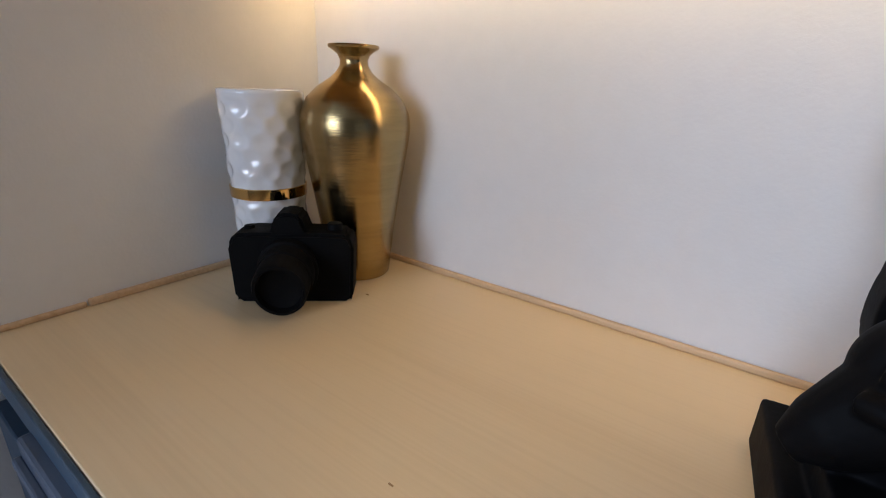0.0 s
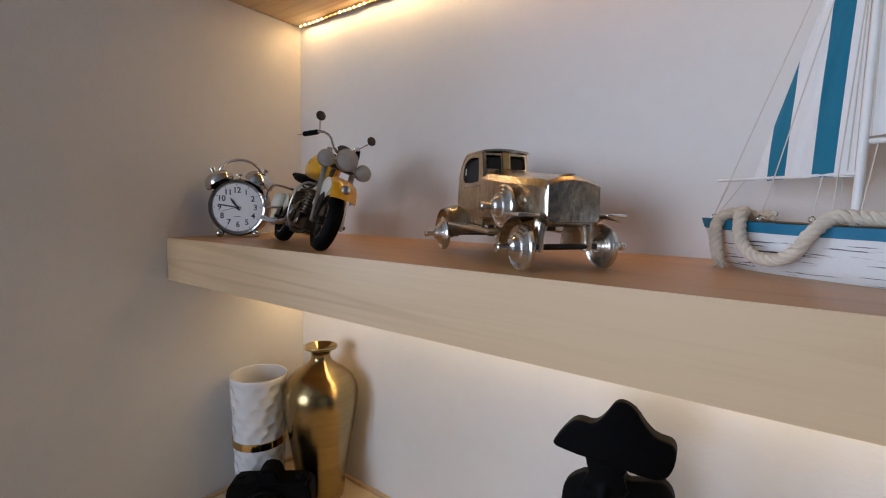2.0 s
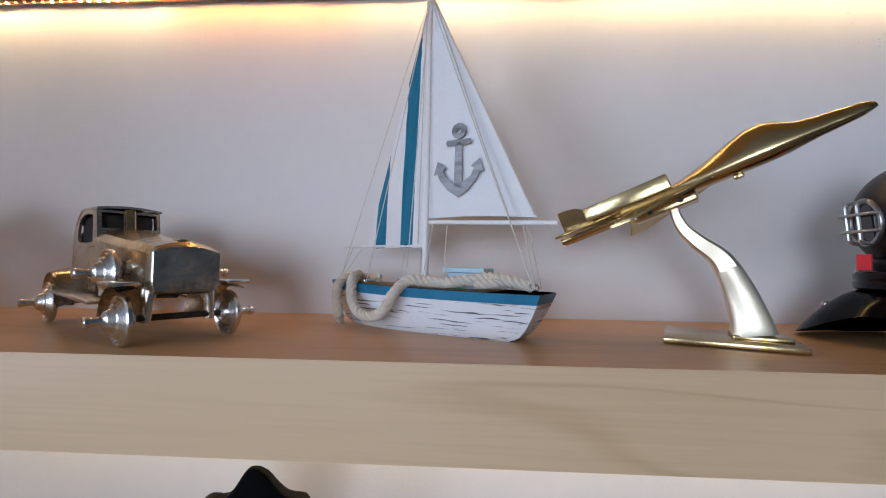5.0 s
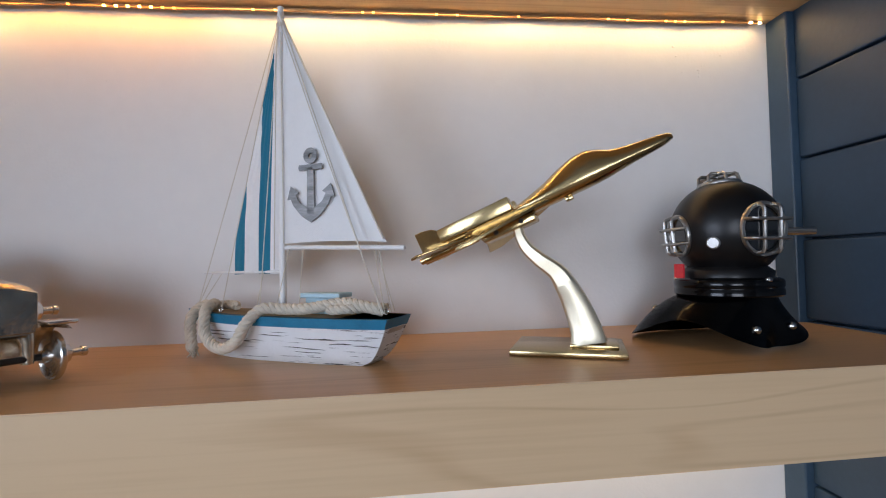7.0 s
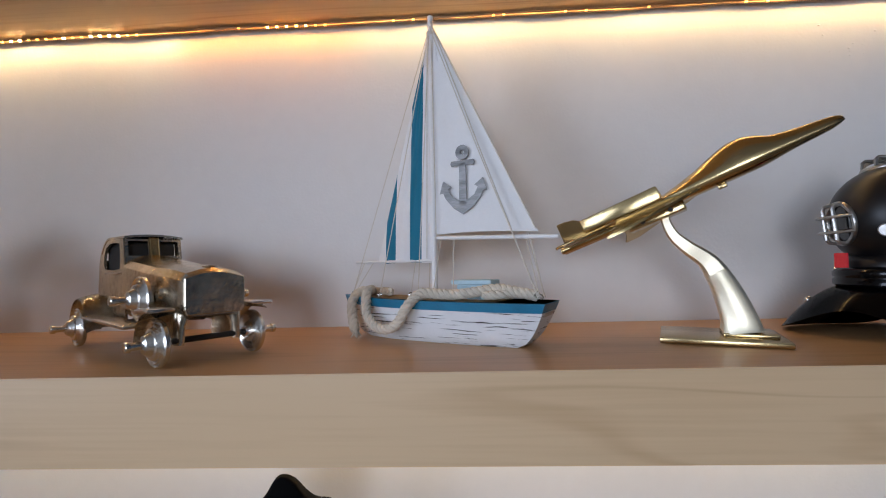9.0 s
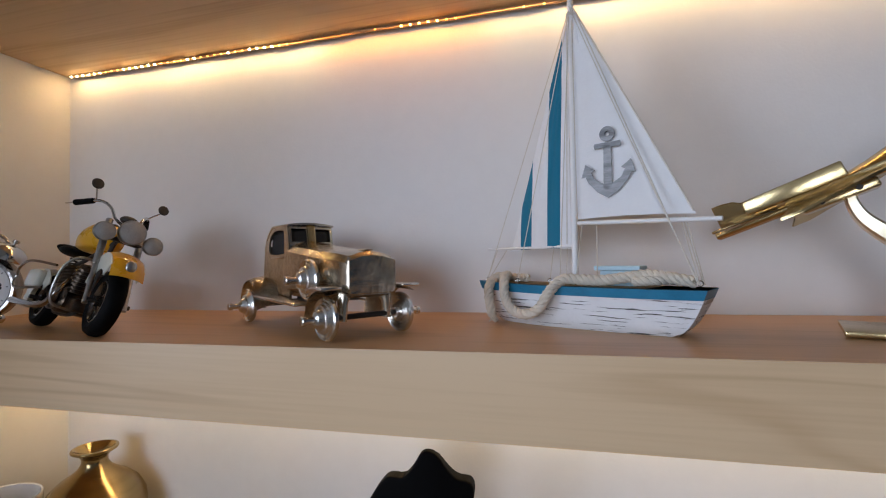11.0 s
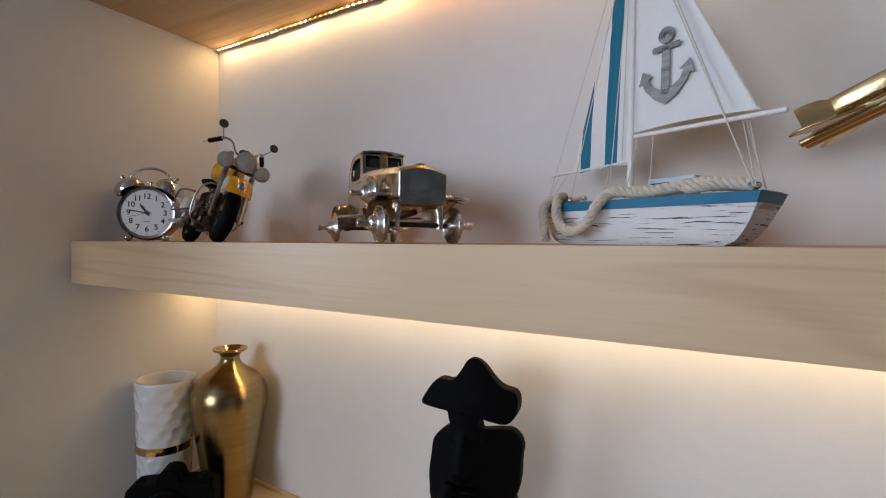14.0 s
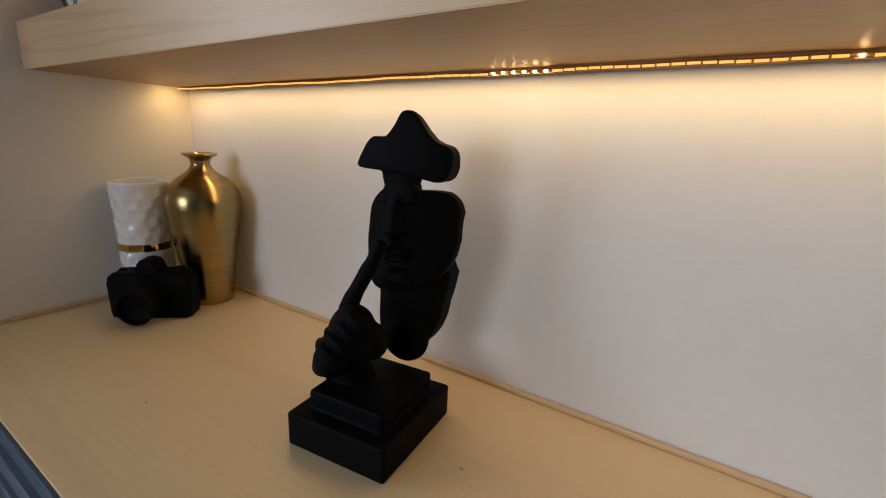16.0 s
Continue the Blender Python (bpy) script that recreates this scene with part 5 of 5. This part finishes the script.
def make_plane():
    # fuselage frame: X to the nose, Y to its left, Z up
    st = thing("model_jet", pose(1.0906, -0.1230, shelf_z(1.09, -0.12), 0, 0, -22.4), "cast brass model jet climbing on a curved brass stand", "model aircraft")
    inv = st.matrix_world.inverted()
    F = inv @ Matrix.Translation((0.9590, -0.0830, 1.4675)) @ Matrix.Rotation(radians(-26.2), 4, "Z") @ Matrix.Rotation(radians(-22.05), 4, "Y") @ Matrix.Scale(0.925, 4)
    def fly(name, bm, mat, label="", smooth=35, parent=None):
        bmesh.ops.transform(bm, matrix=F, verts=bm.verts)
        return part(name, bm, mat, parent or st, label, smooth)
    bm = BM(); rings = []
    for x, w, lo, hi in ((0.030, 0.006, -0.004, 0.0030), (0.070, 0.009, -0.007, 0.0040), (0.106, 0.010, -0.0085, 0.0045), (0.125, 0.0115, -0.009, 0.0085), (0.146, 0.0125, -0.009, 0.0145), (0.165, 0.013, -0.009, 0.0218), (0.180, 0.013, -0.009, 0.0262), (0.193, 0.0125, -0.0088, 0.0262), (0.204, 0.0115, -0.008, 0.0218), (0.213, 0.0105, -0.0068, 0.0162), (0.228, 0.0090, -0.005, 0.0128), (0.243, 0.0075, -0.0040, 0.0106), (0.256, 0.0066, -0.0030, 0.0088), (0.263, 0.0050, -0.0014, 0.0070), (0.2665, 0.0020, 0.0008, 0.0046)):
        ring = []
        for k in range(18):
            a = 2 * math.pi * k / 18
            c, s = math.cos(a), math.sin(a)
            z = hi * abs(s) ** 1.5 if s > 0 else lo * abs(s) ** 0.7
            ring.append(bm.verts.new((x, 1.25 * w * (abs(c) ** 1.3) * (1 if c > 0 else -1), z)))
        rings.append(ring)
    for a, b in zip(rings, rings[1:]):
        for k in range(18):
            bm.faces.new((a[k], a[(k + 1) % 18], b[(k + 1) % 18], b[k]))
    bm.faces.new(rings[0][::-1]); bm.faces.new(rings[-1])
    fly("fuselage", bm, BRASS_MODEL, "smooth brass fuselage", 50)
    for s in (-1, 1):
        poly = [(0.128, 0.008), (0.150, 0.010), (0.118, 0.030), (0.070, 0.058), (0.052, 0.060), (0.060, 0.038), (0.058, 0.006)]
        bm = BM(); slab(bm, [(x, s * y) for x, y in poly][:: s], -0.0050, -0.0025); bmesh.ops.bevel(bm, geom=bm.edges[:], offset=0.0008, segments=2, affect="EDGES")
        for v in bm.verts:
            v.co.z -= 0.30 * max(0, abs(v.co.y) - 0.01)
        fly("wing", bm, BRASS_MODEL, "swept wing")
        bm = BM(); box(bm, (0.028, s * 0.016 - 0.0062, 0.0), (0.110, s * 0.016 + 0.0062, 0.0145), 0.0016)
        fly("nacelle", bm, BRASS_MODEL, "long engine nacelle")
        poly = [(0.060, 0.006), (0.045, 0.020), (0.006, 0.040), (-0.004, 0.036), (0.014, 0.020), (0.000, 0.006)]
        bm = BM(); slab(bm, [(x, s * y) for x, y in poly][:: s], -0.0062, -0.0036); bmesh.ops.bevel(bm, geom=bm.edges[:], offset=0.0006, segments=1, affect="EDGES")
        fly("tailplane", bm, BRASS_MODEL, "notched tailplane")
        bm = BM(); slab(bm, [(0.002, 0.0), (0.034, 0.0), (0.032, 0.010), (0.0285, 0.017), (0.022, 0.0215), (0.012, 0.0235), (0.003, 0.0240)], -0.0011, 0.0011, Matrix.Translation((0, s * 0.012, -0.002)) @ Matrix.Rotation(radians(90 - 14 * s), 4, "X")); bmesh.ops.bevel(bm, geom=bm.edges[:], offset=0.0005, segments=1, affect="EDGES")
        fly("fin", bm, BRASS_MODEL, "upright tail fin")
        bm = BM(); rod(bm, (-0.006, s * 0.006, -0.0065), (0.060, s * 0.006, -0.0065), 0.0036, 0.0042, 16, 0.0006)
        fly("exhaust_tube", bm, BRASS_MODEL)
        bm = BM(); rod(bm, (0.098 + 0.014 * s, -0.0122, -0.0125), (0.098 + 0.014 * s, -0.0142, -0.0125), 0.0026, 0.0024, 12); fly("bolt", bm, IRON, "dark bolt")
    bm = BM(); box(bm, (0.068, -0.012, -0.0175), (0.126, 0.012, -0.0085), 0.0018); fly("bracket", bm, BRASS_MODEL, "mounting bracket")
    bm = BM(); box(bm, (0.158, -0.004, -0.0125), (0.166, 0.004, -0.0085), 0.001); fly("intake", bm, BRASS_MODEL)
    # stand: an S-bent tapering strap, wide at its foot
    path = smooth_path([(0.018, 0.002, 0.0085), (0.016, 0.002, 0.020), (0.008, 0.000, 0.043), (-0.001, -0.004, 0.062), (-0.009, -0.007, 0.074), (-0.024, -0.012, 0.086), (-0.035, -0.015, 0.097), (-0.041, -0.017, 0.109), (-0.042, -0.018, 0.117)], 8)
    n = len(path)
    bm = BM(); rings = []
    for k, p in enumerate(path):
        f = k / (n - 1)
        d = (path[min(k + 1, n - 1)] - path[max(k - 1, 0)]).normalized()
        nrm = Vector((-d.z, 0, d.x))
        t = 0.0125 * (1 - f) ** 1.5 + 0.0036
        w = 0.016 * (1 - f) + 0.006
        rings.append([bm.verts.new(p + nrm * a * t + Vector((0, q * w, 0))) for a, q in ((-1, -0.85), (-0.7, -1), (0.7, -1), (1, -0.85), (1, 0.85), (0.7, 1), (-0.7, 1), (-1, 0.85))])
    for a, b in zip(rings, rings[1:]):
        for k in range(8):
            bm.faces.new((a[k], a[(k + 1) % 8], b[(k + 1) % 8], b[k]))
    bm.faces.new(rings[0][::-1]); bm.faces.new(rings[-1])
    part("stand_arm", bm, BRASS_SHEEN, st, "polished curved arm, the window's reflection put into its pale colour", 40)
    bm = BM(); box(bm, (0.002, -0.020, 0.0047), (0.044, 0.024, 0.0082), 0.001); part("foot_plate", bm, BRASS_MODEL, st, "", 30)
    bm = BM(); box(bm, (-0.050, -0.041, 0), (0.050, 0.041, 0.0048), 0.001); part("base", bm, BRASS_MODEL, st, "square brass base plate", 30)


make_plane()


def make_helmet():
    # front window towards the room
    h = thing("diving_helmet", pose(1.2550, -0.1190, shelf_z(1.27, -0.12)) @ Matrix.Scale(0.985, 4), "miniature black diving helmet with chrome window grilles", "helmet model")
    R, zc, FRONT = 0.0500, 0.1110, -72
    WINDOWS = (("front_window", -83, -2, 0.0245), ("side_window", 174, -6, 0.0205), ("side_window", 14, -4, 0.0205), ("top_window", 95, 84, 0.0195))
    def way(az, el):
        return Vector((math.cos(radians(el)) * math.cos(radians(az)), math.cos(radians(el)) * math.sin(radians(az)), math.sin(radians(el))))
    bm = BM()
    prof = [(0.0405, 0.058), (0.0400, 0.064), (0.0405, 0.070)]
    for k in range(60):
        a = radians(-46 + 136 * k / 59)
        prof.append((R * math.cos(a), zc + R * math.sin(a)))
    prof[-1] = (0, zc + R)
    lathe(bm, prof, 144)
    gone = [f for f in bm.faces if any((f.calc_center_median() - Vector((0, 0, zc))).angle(way(az, el)) < math.asin((r - 0.0012) / R) for _, az, el, r in WINDOWS)]
    bmesh.ops.delete(bm, geom=gone, context="FACES")
    bmesh.ops.recalc_face_normals(bm, faces=bm.faces)
    bmesh.ops.solidify(bm, geom=bm.faces[:], thickness=0.0015)
    part("bonnet", bm, HELMET_BLACK, h, "satin black dome", 60)
    bm = BM(); lathe(bm, [(0.038, 0.046), (0.0465, 0.0465), (0.0478, 0.048), (0.0478, 0.0525), (0.0470, 0.0537), (0.0470, 0.0547), (0.0478, 0.056), (0.0478, 0.0605), (0.0465, 0.0625), (0.0420, 0.0645), (0.038, 0.060), (0.038, 0.046)], 72)
    part("collar", bm, HELMET_GLOSS, h, "glossy black collar ring", 40)
    # breastplate: stands on its front and back corners and arches over the shoulders
    def plate(q, t):
        """Radius and height of the breastplate at bearing q from the front, t from neck to rim."""
        back = 0.5 - 0.5 * math.cos(q)
        bulge = min(1.0, 1.5 * back)
        reach = 0.0430 + 0.017 * math.sin(2 * q) ** 2 + 0.006 * math.sin(q) ** 8 + 0.0350 * back
        edge = 0.0010 + 0.024 * (math.sin(q) ** 2) ** (3 if math.cos(q) < 0 else 1.5)
        fall = (1 - bulge) * (1 - t) ** 1.55 + bulge * (0.25 * (1 - t) ** 1.4 + 0.75 * (1 - t ** 2.1))
        return 0.041 + (reach - 0.041) * t, edge + (0.047 - edge) * fall
    bm = BM(); n, rows = 120, 14
    grid = []
    for j in range(rows + 1):
        t = j / rows
        row = []
        for k in range(n):
            a = 2 * math.pi * k / n
            q = a - radians(FRONT)
            r, z = plate(q, t)
            row.append(bm.verts.new((r * math.cos(a), min(r * math.sin(a), 0.074), z)))
        grid.append(row)
    for j in range(rows):
        for k in range(n):
            bm.faces.new((grid[j][k], grid[j][(k + 1) % n], grid[j + 1][(k + 1) % n], grid[j + 1][k]))
    bmesh.ops.solidify(bm, geom=bm.faces[:], thickness=0.0022)
    part("breastplate", bm, HELMET_GLOSS, h, "glossy black flared breastplate", 40)
    for off in (-30, 30, 150, 210):
        a = radians(FRONT + off); pr, pz = plate(radians(off), 0.56); bm = BM(); ball(bm, (pr * math.cos(a), pr * math.sin(a), pz + 0.0008), 0.0042, (1, 1, 1), 16, 10); part("rivet", bm, CHROME, h, "round chrome rivet")
    for ang in (-80, 154, 5, 92):
        a = radians(ang); x, y = 0.0445 * math.cos(a), 0.0445 * math.sin(a)
        bm = BM(); rod(bm, (x, y, 0.054), (x, y, 0.061), 0.0030, None, 12, 0.0006); ball(bm, (x, y, 0.0625), 0.0037, (1, 1, 0.8)); part("collar_bolt", bm, CHROME, h, "chrome collar bolt")
    for name, az, el, r in WINDOWS:
        d = way(az, el)
        m = Matrix.Translation(Vector((0, 0, zc)) + d * math.sqrt(R * R - r * r)) @ d.to_track_quat("Z", "Y").to_matrix().to_4x4()
        bm = BM(); lathe(bm, [(r - 0.0030, -0.001), (r + 0.0008, -0.001), (r + 0.0012, 0.0008), (r + 0.0004, 0.0026), (r - 0.0022, 0.0026), (r - 0.0030, 0.0010), (r - 0.0030, -0.001)], 48, m)
        w = part(name, bm, DULL_CHROME, h, "chrome window ring")
        bm = BM(); lathe(bm, [(0, -0.0020), (r - 0.0026, -0.0020), (r - 0.0026, -0.0012), (0, -0.0006)], 40, m); part("pane", bm, DARK_GLASS, w, "dark glass")
        for q in (-0.36, 0.36):
            e = math.sqrt(1 - q * q)
            for flip in (0, 1):
                pts = [(q * r, -e * r, 0.0015), (q * r, -e * r * 0.92, 0.0080), (q * r, -e * r * 0.78, 0.0100), (q * r, e * r * 0.78, 0.0100), (q * r, e * r * 0.92, 0.0080), (q * r, e * r, 0.0015)]
                pts = [(b_, a_, c_ + 0.0010) if flip else (a_, b_, c_) for a_, b_, c_ in pts]
                bm = BM(); tube(bm, [m @ Vector(p) for p in pts], 0.0014, 8, 1.3); part("grille_bar", bm, DULL_CHROME, w, "chrome grille bar", 30)
    a = radians(-138)
    bm = BM(); rod(bm, (0.0445 * math.cos(a), 0.0445 * math.sin(a), 0.098), (0.0500 * math.cos(a), 0.0500 * math.sin(a), 0.0975), 0.0064, 0.0058, 20, 0.001); part("valve_cap", bm, WHITE_METAL, h, "round pale metal cap")
    bm = BM(); rod(bm, (0.038, -0.020, 0.108), (0.070, -0.030, 0.108), 0.0040, 0.0040, 16, 0.0006); part("air_valve", bm, CHROME, h, "chrome valve spout")
    bm = BM(); box(bm, (-0.0485, -0.004, 0.064), (-0.0465, 0.011, 0.078), 0.0003); part("label_tag", bm, RED, h, "small red label", 0)


DARK_GLASS = material("dark_glass", (0.01, 0.011, 0.012), 0.06, 0, 0.1, 20, coat=0.5)
WHITE_METAL = material("pale_metal", (0.48, 0.47, 0.45), 0.3, 0.6, 0.05, 60)
make_helmet()

# a few crumbs and wall nicks
bm = BM()
for x, y in ((0.772, -0.165), (0.205, -0.115), (0.41, -0.30)):
    box(bm, (x, y, TOP + 0.0002), (x + 0.004, y + 0.0012, TOP + 0.0012), 0.0003, None, 1)
tagged(part("crumbs", bm, TAPE, None, "", 0), "tiny brown wood crumbs on the counter", "crumbs", "", "stuff")

bm = BM()
rng = random.Random(11)
for k in range(26):
    x, z = (rng.uniform(1.28, 1.36), rng.uniform(1.66, 1.73)) if k < 12 else (rng.uniform(0.1, 1.35), rng.uniform(1.42, 1.72))
    ball(bm, (x, 0.0001, z), rng.uniform(0.0006, 0.0016), (1.3, 0.5, 0.8), 8, 6)
tagged(part("plaster_specks", bm, PAINT, None, "", 40), "tiny raised specks of paint on the wall", "paint specks", "", "stuff")
